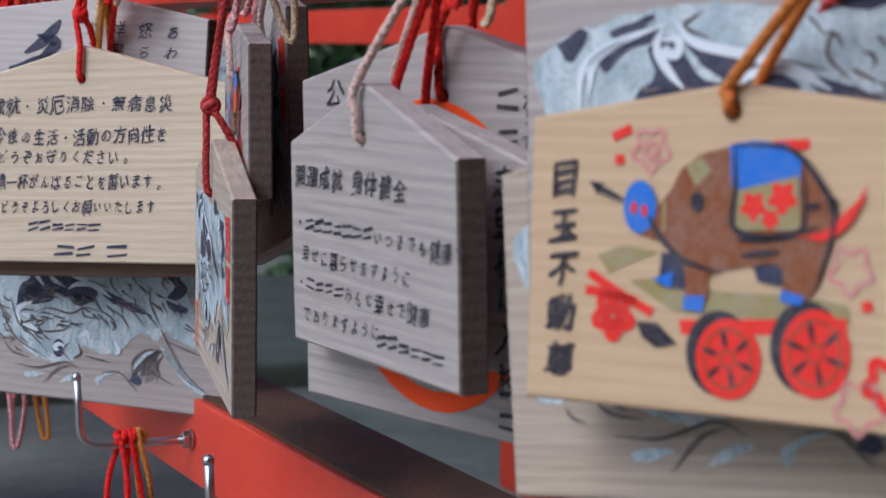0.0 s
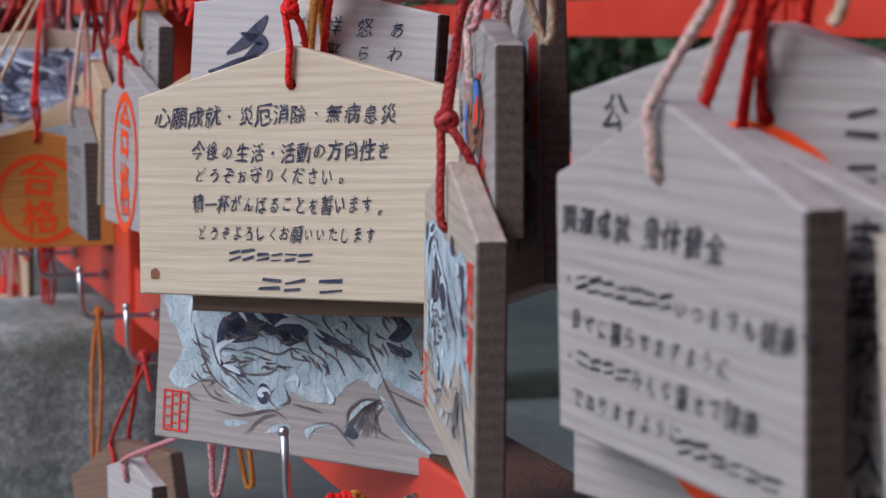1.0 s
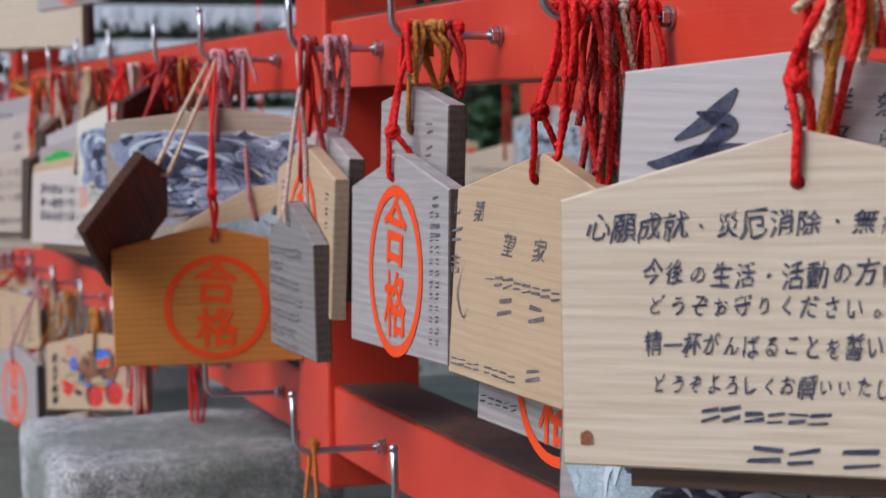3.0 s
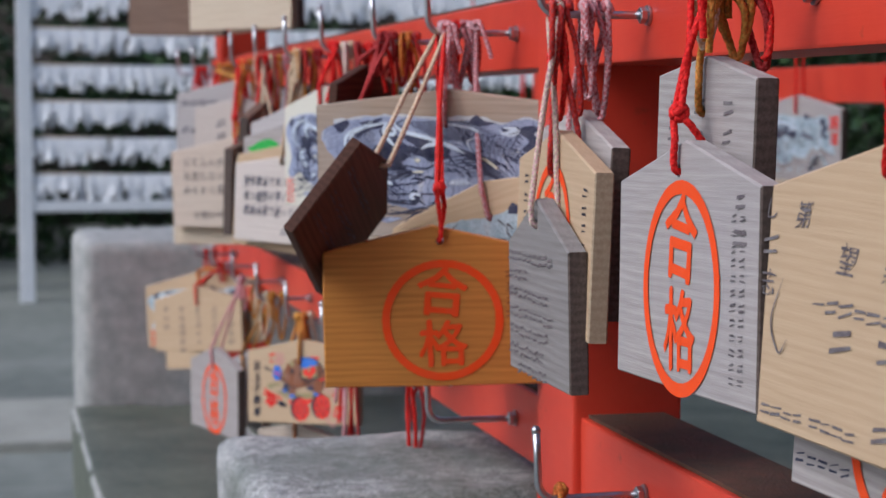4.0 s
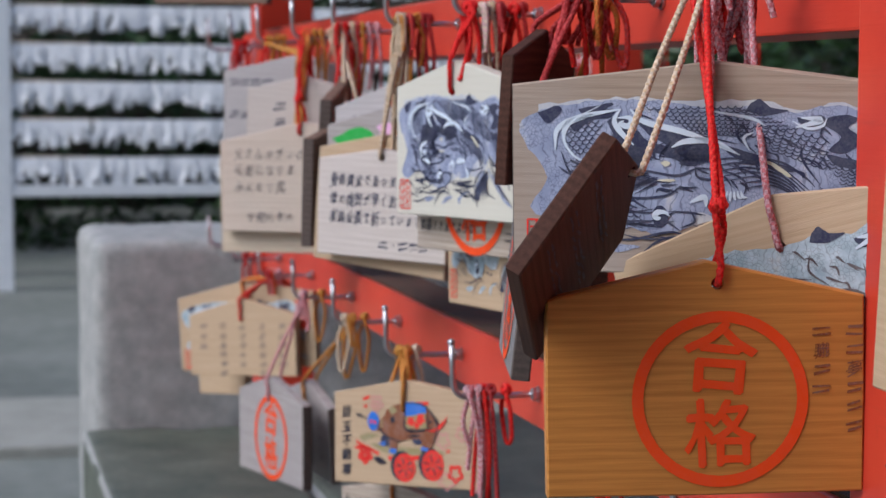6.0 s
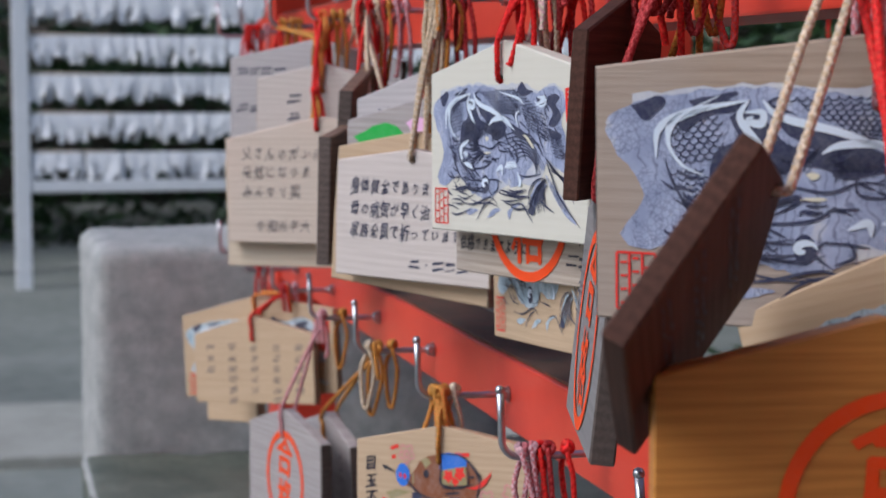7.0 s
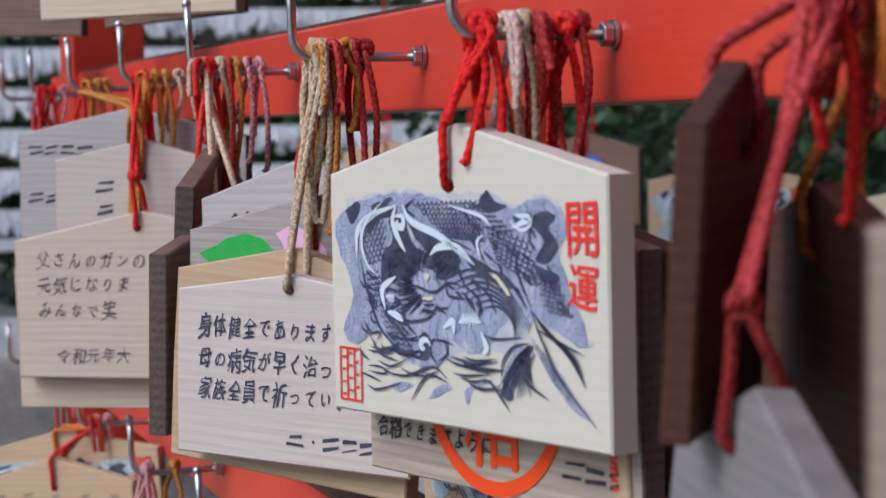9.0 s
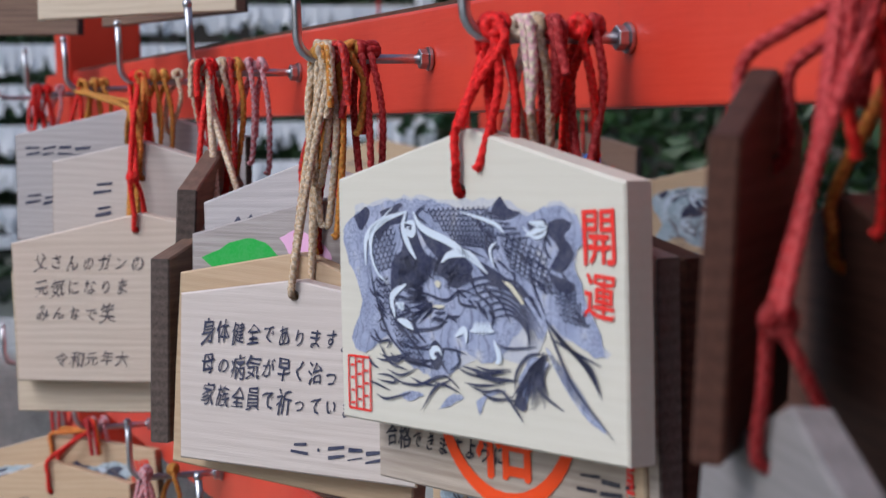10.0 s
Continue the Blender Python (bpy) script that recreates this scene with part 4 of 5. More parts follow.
lines(o, ["あわて", "怒らず", "祥平と", "よう_"], o.left + o.w - 0.019, o.top - 0.007, 0.0088, 0.015, INK_NAVY, vertical=True, gap=1.15)
hang(o, hook_y(0), "ivory", loops=2, tails=2)
o = plaque((-0.0412, 0.0128, -0.0755), (47.9, 3.0, 2.7), (0.1238, 0.0807, 0.0164, 0.0211, 0.0000), WOOD_BROWN, "brown wooden plaque half hidden behind another")
hang(o, hook_y(0), "gold")
o = plaque((-0.0361, 0.0426, -0.1405), (47.2, 3.0, -1.5), (0.1534, 0.0819, 0.0167, 0.0206, 0.0000), WOOD_GREY, "greying plaque with a blue dragon print, hung low")
dragon(o, True)
hang(o, hook_y(0), "fresh")
o = plaque((-0.0424, 0.2349, -0.0643), (82.1, 2.6, -2.3), (0.1446, 0.0809, 0.0199, 0.0114, -0.0035), WOOD_TAN, "tan wooden plaque with loose black handwriting")
lines(o, ["第", "し_志", "__"], o.left + 0.022, o.top - 0.008, 0.0115, 0.02, INK_FADED, vertical=True, gap=1.1)
lines(o, ["家__", "望_"], o.left + 0.075, o.top - 0.020, 0.013, 0.026, INK_FADED, vertical=True, gap=2.0)
lines(o, ["一_______"], o.left + 0.034, o.top - 0.036, 0.008, 0.01, INK_FADED)
lines(o, ["____ ____"], o.left + 0.006, o.bottom + 0.006, 0.0068, 0.01, INK_FADED)
ribbons(o.thing, "pen_scrawl", [[(o.left + 0.012, o.top - 0.03), (o.left + 0.006, o.top - 0.045), (o.left + 0.012, o.top - 0.055), (o.left + 0.017, o.top - 0.05)]], INK_FADED, 0.0008)
hang(o, hook_y(1), "red", knot_at=0.028, loops=2, tails=1)
o = plaque((-0.0286, 0.2373, -0.1239), (83.2, 2.6, -2.3), (0.1501, 0.0569, 0.0166, 0.0208, 0.0000), WOOD_GREY, "grey plaque with a red ring print, hung low behind")
seal_ring(o, o.left + o.w * 0.48, o.top - o.h * 0.5, 0.036)
lines(o, ["______", "________", "_____"], o.left + 0.006, o.bottom + 0.030, 0.0072, 0.010, INK_NAVY)
hang(o, hook_y(1), "deep")
o = plaque((-0.0557, 0.3854, -0.0678), (89.4, 1.2, 1.4), (0.1460, 0.0781, 0.0161, 0.0116, -0.0057), WOOD_GREY, "weathered grey plaque printed with a vermilion ring")
seal_ring(o, o.left + o.w * 0.49, o.bottom + o.h * 0.49, 0.041, 0.98)
lines(o, ["____________", "____________"], o.left + o.w * 0.90, o.top - 0.012, 0.0052, 0.008, INK_FADED, vertical=True)
hang(o, hook_y(2), "red", loops=1, tails=1, knot_at=0.022)
o = plaque((-0.0428, 0.3944, -0.0456), (90.5, 1.2, -1.3), (0.1066, 0.0810, 0.0079, 0.0214, 0.0000), WOOD_GREY, "weathered grey plaque with faint handwriting, behind another")
lines(o, ["____", "___", "____"], o.left + o.w * 0.75, o.top - 0.012, 0.011, 0.03, INK_FADED, vertical=True)
hang(o, hook_y(2), "gold", loops=2)
o = plaque((-0.0592, 0.5695, -0.0989), (92.2, -0.8, 1.0), (0.1179, 0.0637, 0.0221, 0.0122, 0.0008), WOOD_SHADED, "small weathered grey plaque with lines of handwriting")
lines(o, ["_________", "____", "________", "_________", "________", "_______", "   ______"], o.left + 0.006, o.top - 0.007, 0.0090, 0.0092, INK_FADED, squeeze=1.1)
hang(o, hook_y(3), "white", loops=1, tails=0)
o = plaque((-0.0470, 0.5820, -0.0755), (93.0, 2.1, -1.0), (0.1549, 0.0756, 0.0163, 0.0208, -0.0000), WOOD_TAN, "brown-tan plaque printed with a red ring")
seal_ring(o, o.left + o.w * 0.5, o.bottom + o.h * 0.5, 0.039)
lines(o, ["_______"], o.left + o.w * 0.13, o.top - 0.010, 0.009, 0.01, INK_BLACK, vertical=True)
lines(o, ["_________"], o.left + o.w * 0.9, o.top - 0.010, 0.008, 0.01, INK_BLACK, vertical=True)
hang(o, hook_y(3), "coral", loops=2)
o = plaque((-0.0315, 0.6037, -0.0660), (92.8, 2.5, -2.5), (0.1461, 0.0796, 0.0140, 0.0212, 0.0000), WOOD_GREY, "dark grey plaque hung behind a tan one")
hang(o, hook_y(3), "pink", loops=2, tails=2)
o = plaque((-0.0619, 0.7595, -0.1193), (11.2, -0.4, 0.9), (0.1237, 0.0770, 0.0143, 0.0089, 0.0045), WOOD_ORANGE, "honey-orange wooden plaque printed with a vermilion ring")
seal_ring(o, o.left + o.w * 0.545, o.bottom + o.h * 0.485, 0.0345)
lines(o, ["__夢___", "_職__"], o.left + o.w * 0.97, o.top - 0.014, 0.0075, 0.013, INK_BROWN, vertical=True)
hang(o, hook_y(4), "fresh", loops=1, tails=0, knot_at=0.030)
o = plaque((-0.0278, 0.7780, -0.1074), (48.7, -1.1, 15.4), (0.1553, 0.0849, 0.0119, 0.0215, 0.0000), WOOD_TAN, "tan plaque with a blue dragon print, behind the orange one")
dragon(o, True)
hang(o, hook_y(4), "pink")
o = plaque((-0.0479, 0.8040, -0.0543), (41.0, -2.9, -0.5), (0.1787, 0.0787, 0.0102, 0.0210, -0.0002), WOOD_UMBER, "large greying plaque with a blue-grey dragon print")
dragon(o)
hang(o, hook_y(4), "pink", loops=2, tails=2)
o = plaque((-0.0923, 0.7737, -0.0767), (-53.5, -28.4, -30.3), (0.0962, 0.0636, 0.0129, 0.0055, -0.0050), WOOD_DARK, "dark brown plaque hanging askew from its cord", thick=0.007)
lines(o, ["_______", "________", "______"], o.left + 0.012, o.top - 0.014, 0.009, 0.016, INK_BLACK)
hang(o, hook_y(4), "ivory", loops=1, tails=0)
o = plaque((-0.0558, 1.0082, -0.0349), (-52.3, -3.5, 0.0), (0.0872, 0.0635, 0.0136, 0.0200, 0), WOOD_DARK, "small dark brown plaque turned edge-on between lighter ones", thick=0.0065)
hang(o, hook_y(5), "deep", loops=2, tails=2)
o = plaque((-0.0318, 1.0208, -0.0581), (105, 0, 0), (0.15, 0.081, 0.0165, 0.0160, 0), WOOD_DARK, "dark brown plaque on a gold cord behind another")
hang(o, hook_y(5), "orange", loops=2, tails=1)
o = plaque((-0.0530, 1.2082, -0.0469), (73.2, 0.1, 0.7), (0.1447, 0.0803, 0.0159, 0.0196, -0.0032), WOOD_CREAM, "cream plaque printed with a blue-grey dragon and red signs", thick=0.0105)
dragon(o)
hang(o, hook_y(6), "red", loops=2, tails=0)
o = plaque((-0.0383, 1.2117, -0.0693), (73.8, 0.1, 0.7), (0.1442, 0.0806, 0.0167, 0.0206, 0.0000), WOOD_GREYTAN, "brown-grey plaque with a red ring and brush writing")
seal_ring(o, o.left + o.w * 0.5, o.bottom + o.h * 0.46, 0.038)
write(o.thing, "合格できますように", o.left + 0.009, o.bottom + 0.0155, 0.0088, INK_BLACK, bold=0.012, squeeze=0.85)
write(o.thing, "____", o.left + 0.008, o.bottom + 0.030, 0.0080, INK_BLACK)
lines(o, ["お力が", "___"], o.left + o.w * 0.78, o.bottom + 0.024, 0.0105, 0.012, INK_BLACK, bold=0.01)
hang(o, hook_y(6), "white", loops=1, tails=2)
o = plaque((-0.0189, 1.2331, -0.0699), (76, 0, 0), (0.15, 0.081, 0.0165, 0.0200, 0), WOOD_DARK, "dark brown plaque at the back of its hook")
hang(o, hook_y(6), "fresh", loops=1, tails=0)
o = plaque((-0.0272, 1.2231, -0.1038), (85.3, 0.1, 2.6), (0.1517, 0.0816, 0.0167, 0.0207, 0.0000), WOOD_TAN, "tan plaque with a faded blue print, hung lowest")
dragon(o, True)
hang(o, hook_y(6), "deep", loops=2, tails=2)
o = plaque((-0.0577, 1.3902, -0.0932), (53.0, 1.1, -1.0), (0.1189, 0.0686, 0.0084, 0.0063, -0.0001), WOOD_LIGHT, "bleached pale wooden plaque with blue-black brush handwriting")
lines(o, ["身体健全でありますように", "母の病気が早く治って", "家族全員で祈っています"], o.left + 0.0155, o.top - 0.0150, 0.0106, 0.0128, INK_NAVY, bold=0.006, squeeze=0.74)
lines(o, ["_・___"], o.left + o.w * 0.53, o.bottom + 0.0105, 0.0112, 0.01, INK_NAVY, squeeze=0.8)
hang(o, hook_y(7), "ivory", loops=2, tails=1)
o = plaque((-0.0539, 1.4034, -0.0978), (55.5, 1.1, -4.0), (0.1281, 0.0810, 0.0146, 0.0209, 0.0000), WOOD_TAN, "tan wooden plaque just behind a pale one")
hang(o, hook_y(7), "gold")
o = plaque((-0.0411, 1.4079, -0.0765), (52.9, 1.1, -0.5), (0.1383, 0.0810, 0.0167, 0.0212, 0.0000), WOOD_GREY, "grey plaque with a green and lilac picture")
flat(o.thing, "green_picture", [rough_loop([(o.left + 0.006, o.top - 0.010), (o.left + 0.03, o.top - 0.001), (o.left + 0.045, o.top - 0.006), (o.left + 0.05, o.top - 0.018), (o.left + 0.03, o.top - 0.026)], 0.0004, 3)], INK_GREEN)
flat(o.thing, "lilac_picture", [rough_loop([(o.left + 0.048, o.top), (o.left + 0.06, o.top + 0.003), (o.left + 0.075, o.top - 0.008), (o.left + 0.06, o.top - 0.016)], 0.0004, 4)], INK_LILAC)
hang(o, hook_y(7), "deep", loops=2)
o = plaque((-0.0412, 1.4297, -0.0625), (56.6, 1.1, 1.1), (0.1184, 0.0810, 0.0168, 0.0216, 0.0000), WOOD_SILVER, "light grey plaque with a handwritten year")
write(o.thing, "2010", o.left + 0.02, o.top - 0.011, 0.013, INK_NAVY, bold=0.01)
hang(o, hook_y(7), "coral")
o = plaque((-0.0553, 1.5610, -0.0581), (111.6, 3.0, 0.3), (0.1500, 0.0806, 0.0165, 0.0209, -0.0000), WOOD_BROWN, "dark brown plaque turned edge-on")
hang(o, hook_y(8), "fresh", loops=2, tails=2)
o = plaque((-0.0544, 1.5266, -0.0867), (127.6, 1.3, 0.4), (0.1499, 0.0789, 0.0165, 0.0211, 0.0000), WOOD_BROWN, "dark brown plaque hung lower, turned edge-on")
hang(o, hook_y(8), "ivory", loops=2, tails=2)
o = plaque((-0.0553, 1.7386, -0.0840), (35.7, -1.2, 0.8), (0.1632, 0.0799, 0.0162, 0.0095, -0.0027), WOOD_PINK, "pale wooden plaque with thin grey handwriting")
lines(o, ["父さんのガンの", "元気になりま", "みんなで笑"], o.left + 0.0185, o.top - 0.0115, 0.0118, 0.0146, INK_FADED, squeeze=0.86)
lines(o, ["令和元年大"], o.left + 0.029, o.top - 0.067, 0.0100, 0.01, INK_FADED, squeeze=0.95)
hang(o, hook_y(9), "fresh", loops=1, tails=1, knot_at=0.03)
o = plaque((-0.0560, 1.7552, -0.1117), (35.2, -1.2, 1.0), (0.1512, 0.0821, 0.0168, 0.0205, 0.0000), WOOD_PALE, "pale wooden plaque behind another of its kind")
hang(o, hook_y(9), "gold", loops=2)
o = plaque((-0.0463, 1.7641, -0.0553), (39.2, -1.2, -2.5), (0.1177, 0.0810, 0.0137, 0.0211, 0.0000), WOOD_LIGHT, "light grey plaque with two columns of writing")
lines(o, ["___", "__"], o.left + o.w * 0.8, o.top - 0.014, 0.013, 0.06, INK_NAVY, vertical=True)
hang(o, hook_y(9), "orange", loops=2)
o = plaque((-0.0467, 1.8002, -0.0361), (36.2, -1.2, -1.1), (0.1509, 0.0639, 0.0164, 0.0212, 0.0000), WOOD_SILVER, "light grey plaque at the back of its hook")
lines(o, ["____", "__", "_"], o.left + 0.012, o.top - 0.010, 0.011, 0.028, INK_NAVY)
hang(o, hook_y(10), "gold", loops=2)
o = plaque((-0.050, 2.17, -0.060), (96, 0, 0), (0.13, 0.07, 0.014, 0.018, 0), WOOD_BROWN, "reddish brown plaque at the far end of the rail, edge-on")
hang(o, hook_y(11), "fresh", loops=2)

# lower row
o = plaque((-0.0450, 1.3742, -0.2684), (49.7, 4.5, 3.8), (0.1256, 0.0639, 0.0103, 0.0211, -0.0002), WOOD_TAN, "tan plaque painted with a boar on a cart, lower row")
boar(o)
hang(o, hook_y(7), "gold", loops=2, row=-0.232)
o = plaque((-0.0422, 1.4157, -0.3499), (68.9, -0.0, 3.5), (0.1454, 0.0810, 0.0101, 0.0211, -0.0001), WOOD_GREYTAN, "greying plaque with black writing hung below the boar")
lines(o, ["かにせ がけみ一", "____"], o.left + 0.010, o.top - 0.010, 0.013, 0.016, INK_BLACK)
hang(o, hook_y(7), "orange", row=-0.232)
o = plaque((-0.0767, 1.7753, -0.3226), (76.7, 0.6, 1.5), (0.1494, 0.0732, 0.0186, 0.0207, 0.0004), WOOD_GREY, "grey plaque with a red ring in the lower row")
seal_ring(o, o.left + o.w * 0.52, o.bottom + o.h * 0.5, 0.038)
hang(o, hook_y(9), "pink", loops=1, row=-0.232)
o = plaque((-0.0672, 1.9996, -0.2592), (40.6, 2.5, 5.4), (0.1600, 0.0738, 0.0148, 0.0212, 0.0000), WOOD_TAN, "tan plaque with a blue print in the lower row")
dragon(o, True)
hang(o, hook_y(10), "orange", loops=1, row=-0.232)
o = plaque((-0.0722, 1.9868, -0.2755), (44, 2.3, 3.7), (0.1300, 0.0610, 0.0164, 0.0211, 0), WOOD_TAN, "tan plaque with columns of writing in the lower row")
lines(o, ["_____", "______", "_____", "______", "___"], o.left + o.w * 0.88, o.top - 0.012, 0.0095, 0.024, INK_FADED, vertical=True)
hang(o, hook_y(10), "fresh", row=-0.232)

o = plaque((-0.0411, 1.7874, -0.3288), (85.5, -2.4, 1.1), (0.1476, 0.0667, 0.0167, 0.0207, 0.0000), WOOD_GREY, "grey plaque turned aside in the lower row")
lines(o, ["_____", "______", "_____"], o.left + o.w * 0.8, o.top - 0.012, 0.009, 0.03, INK_FADED, vertical=True)
hang(o, hook_y(8), "gold", loops=1, row=-0.232)
o = plaque((-0.0773, 2.1188, -0.2940), (73.6, 1.1, 6.8), (0.1175, 0.0809, 0.0165, 0.0211, 0.0002), WOOD_TAN, "tan plaque hanging lowest at the row's end")
hang(o, hook_y(10), "deep", row=-0.232)
# the shade on this plaque is part of its wood colour
o = plaque((-0.0780, 0.9720, -0.0915), (103, 6, 0), (0.115, 0.081, 0.0182, 0.0130, -0.010), WOOD_SHADED, "shade-darkened grey plaque with a red ring on a long cord")
seal_ring(o, o.left + o.w * 0.5, o.bottom + o.h * 0.48, 0.037)
lines(o, ["_____", "____"], o.left + 0.014, o.top - 0.016, 0.008, 0.012, INK_FADED, vertical=True)
hang(o, hook_y(5), "wine", knot_at=0.028, loops=2, along=-0.047)

o = plaque((-0.0537, 0.4408, -0.3092), (74, 0, 16), (0.15, 0.081, 0.0165, 0.02, 0), WOOD_BROWN, "reddish brown plaque hanging from the lower rail")
hang(o, hook_y(2), "coral", row=-0.232)
o = plaque((-0.0680, 0.3150, -0.2860), (80, 0, 2), (0.075, 0.06, 0.010, 0.012, 0), WOOD_SILVER, "small light grey plaque on a pink cord, lower row")
hang(o, hook_y(1), "pink", row=-0.232)

# upper row, of which only the lower ends hang into view
for place, mat, lab in ((((-0.0452, 1.7816, 0.1146), (50.8, -0.0, -0.1), (0.1498, 0.0806, 0.0164, 0.0212, -0.0000)), WOOD_PALE, "pale plaque hanging from the upper rail"), (((-0.0739, 2.1934, 0.1221), (42.2, -0.1, -1.5), (0.1496, 0.0805, 0.0164, 0.0212, -0.0000)), WOOD_BROWN, "brown plaque hanging from the upper rail"), (((-0.0096, 1.8718, 0.1170), (66.3, -1.0, 1.1), (0.1468, 0.0807, 0.0164, 0.0212, -0.0003)), WOOD_BROWN, "reddish brown plaque with a ring on the upper rail")):
    o = plaque(*place, mat, lab)
    hang(o, hook_y(10), "red", row=0.232)
for i, mat in ((8, WOOD_GREY), (7, WOOD_TAN)):
    o = plaque((-0.03, hook_y(i) + 0.02, 0.155), (70, 0, 2), (0.15, 0.081, 0.0165, 0.02, 0), mat, "plaque on the upper rail with a red ring")
    seal_ring(o, o.left + o.w * 0.5, o.bottom + o.h * 0.48, 0.037)
    hang(o, hook_y(i), "fresh", row=0.232)

# plaques on the rack behind
BACK = 0.62
for y, z, yaw, mat, kind_of in ((2.25, -0.087, 28, WOOD_TAN, "dragon"), (2.58, -0.06, 66, WOOD_BROWN, "boar"), (1.77, -0.05, 72, WOOD_GREY, "dragon"), (1.93, -0.10, 60, WOOD_PALE, "text"), (3.3, -0.07, 50, WOOD_TAN, "text"),
                                (2.95, -0.1, 45, WOOD_GREY, "dragon")):
    o = plaque((BACK - 0.03, y, z), (yaw, 0, 0), (0.15, 0.081, 0.0165, 0.02, 0), mat, "plaque on the rack behind with a " + {"dragon": "blue print", "boar": "painted boar", "text": "few lines of writing"}[kind_of], group="plaques on the rack behind")
    if kind_of == "dragon":
        dragon(o, True)
    elif kind_of == "boar":
        boar(o)
    else:
        lines(o, ["______", "_______", "____"], o.left + 0.02, o.top - 0.02, 0.011, 0.016, INK_FADED)
    copy_thing(hook, pose(BACK, y, Z0 + 0.262))
    hang(o, y, "red", along=BACK - 0.03, row=0.262)


# loops of older cords left on the hooks
def cord_bundle(i, row, items, label, seed=1):
    t = tagged(new("cord_bundle"), label, "cords", "cord bundles on the hooks")
    t.matrix_world = Matrix.Translation((0, hook_y(i), Z0 + row))
    rnd = random.Random(seed * 31 + i)
    for x, ln, color in items:
        b = bmesh.new()
        s, d = rnd.uniform(0.0015, 0.004), rnd.uniform(-0.006, 0.006)
        top = Vector((x, 0, ROD_R + 0.0016))
        side = Vector((s, -0.0042, -ln * 0.45)), Vector((-s, 0.004, -ln * 0.4))
        end = Vector((x + d, rnd.uniform(-0.004, 0.004), -ln))
        braid(b, [top, top + Vector((0, -0.0036, -0.004)), top + side[0] + Vector((d * 0.4, 0, 0)), end + Vector((0.0018, -0.0012, 0.004)), end])
        if rnd.random() < 0.6:
            braid(b, [top, top + Vector((0, 0.0036, -0.004)), top + side[1] + Vector((d * 0.4, 0, 0)), end + Vector((-0.0016, 0.0012, 0.005)), end])
        else:
            braid(b, [top, top + Vector((0.001, 0.0036, -0.004)), top + side[1] * 0.8, top + Vector((d - 0.004, 0.003, -ln * rnd.uniform(0.55, 0.8)))])
        knot(b, top + Vector((0.0004, 0, 0.0002)), 0.0027, 0, seed + int(1000 * ln))
        part("cord_loop", b, CORDS[color], t)
    return t


R_ = "loops of worn red and ivory braided cord on a steel hook"
cord_bundle(-3, 0, [(-0.030, 0.05, "fresh"), (-0.02, 0.03, "deep")], R_)
cord_bundle(-2, 0, [(-0.044, 0.03, "fresh"), (-0.036, 0.035, "ivory"), (-0.022, 0.02, "coral"), (-0.016, 0.018, "deep")], R_)
cord_bundle(-1, 0, [(-0.046, 0.036, "pink"), (-0.040, 0.030, "pink"), (-0.030, 0.04, "ivory"), (-0.018, 0.018, "coral"), (-0.012, 0.02, "ivory")], R_)
cord_bundle(0, 0, [(-0.046, 0.019, "ivory"), (-0.040, 0.016, "ivory"), (-0.031, 0.018, "deep"), (-0.026, 0.018, "ivory"), (-0.022, 0.019, "gold")], R_)
cord_bundle(1, 0, [(-0.047, 0.055, "red"), (-0.044, 0.05, "red"), (-0.034, 0.066, "fresh"), (-0.030, 0.06, "deep"), (-0.026, 0.066, "fresh"), (-0.022, 0.06, "ivory"), (-0.018, 0.058, "deep"), (-0.013, 0.064, "red"), (-0.009, 0.055, "fresh")], R_)
cord_bundle(2, 0, [(-0.046, 0.022, "ivory"), (-0.036, 0.026, "gold"), (-0.032, 0.02, "gold"), (-0.027, 0.03, "deep"), (-0.023, 0.026, "fresh")], R_)
cord_bundle(3, 0, [(-0.046, 0.05, "fresh"), (-0.042, 0.048, "coral"), (-0.032, 0.04, "pink"), (-0.027, 0.045, "pink"), (-0.022, 0.05, "pink")], R_)
cord_bundle(4, 0, [(-0.046, 0.03, "pink"), (-0.043, 0.062, "pink"), (-0.039, 0.03, "fresh"), (-0.034, 0.03, "pink"), (-0.030, 0.07, "pink"), (-0.026, 0.03, "deep")], R_)
cord_bundle(5, 0, [(-0.047, 0.05, "fresh"), (-0.042, 0.022, "deep"), (-0.034, 0.03, "deep"), (-0.030, 0.030, "orange"), (-0.026, 0.035, "coral")], "tangle of dark red and orange braided cords on a hook")
cord_bundle(6, 0, [(-0.047, 0.04, "red"), (-0.044, 0.046, "red"), (-0.032, 0.04, "ivory"), (-0.018, 0.05, "fresh"), (-0.013, 0.042, "deep")], R_)
cord_bundle(7, 0, [(-0.047, 0.05, "ivory"), (-0.044, 0.066, "ivory"), (-0.040, 0.07, "gold"), (-0.034, 0.03, "gold"), (-0.030, 0.055, "deep"), (-0.026, 0.06, "deep")], R_)
cord_bundle(8, 0, [(-0.048, 0.035, "deep"), (-0.045, 0.05, "fresh"), (-0.040, 0.04, "ivory"), (-0.036, 0.055, "coral"), (-0.032, 0.05, "gold"), (-0.026, 0.045, "pink"), (-0.020, 0.05, "pink")], R_)
cord_bundle(9, 0, [(-0.047, 0.06, "fresh"), (-0.044, 0.055, "red"), (-0.036, 0.05, "gold"), (-0.030, 0.05, "gold"), (-0.022, 0.03, "ivory")], R_)
cord_bundle(10, 0, [(-0.047, 0.045, "fresh"), (-0.036, 0.04, "gold"), (-0.030, 0.03, "gold")], R_)
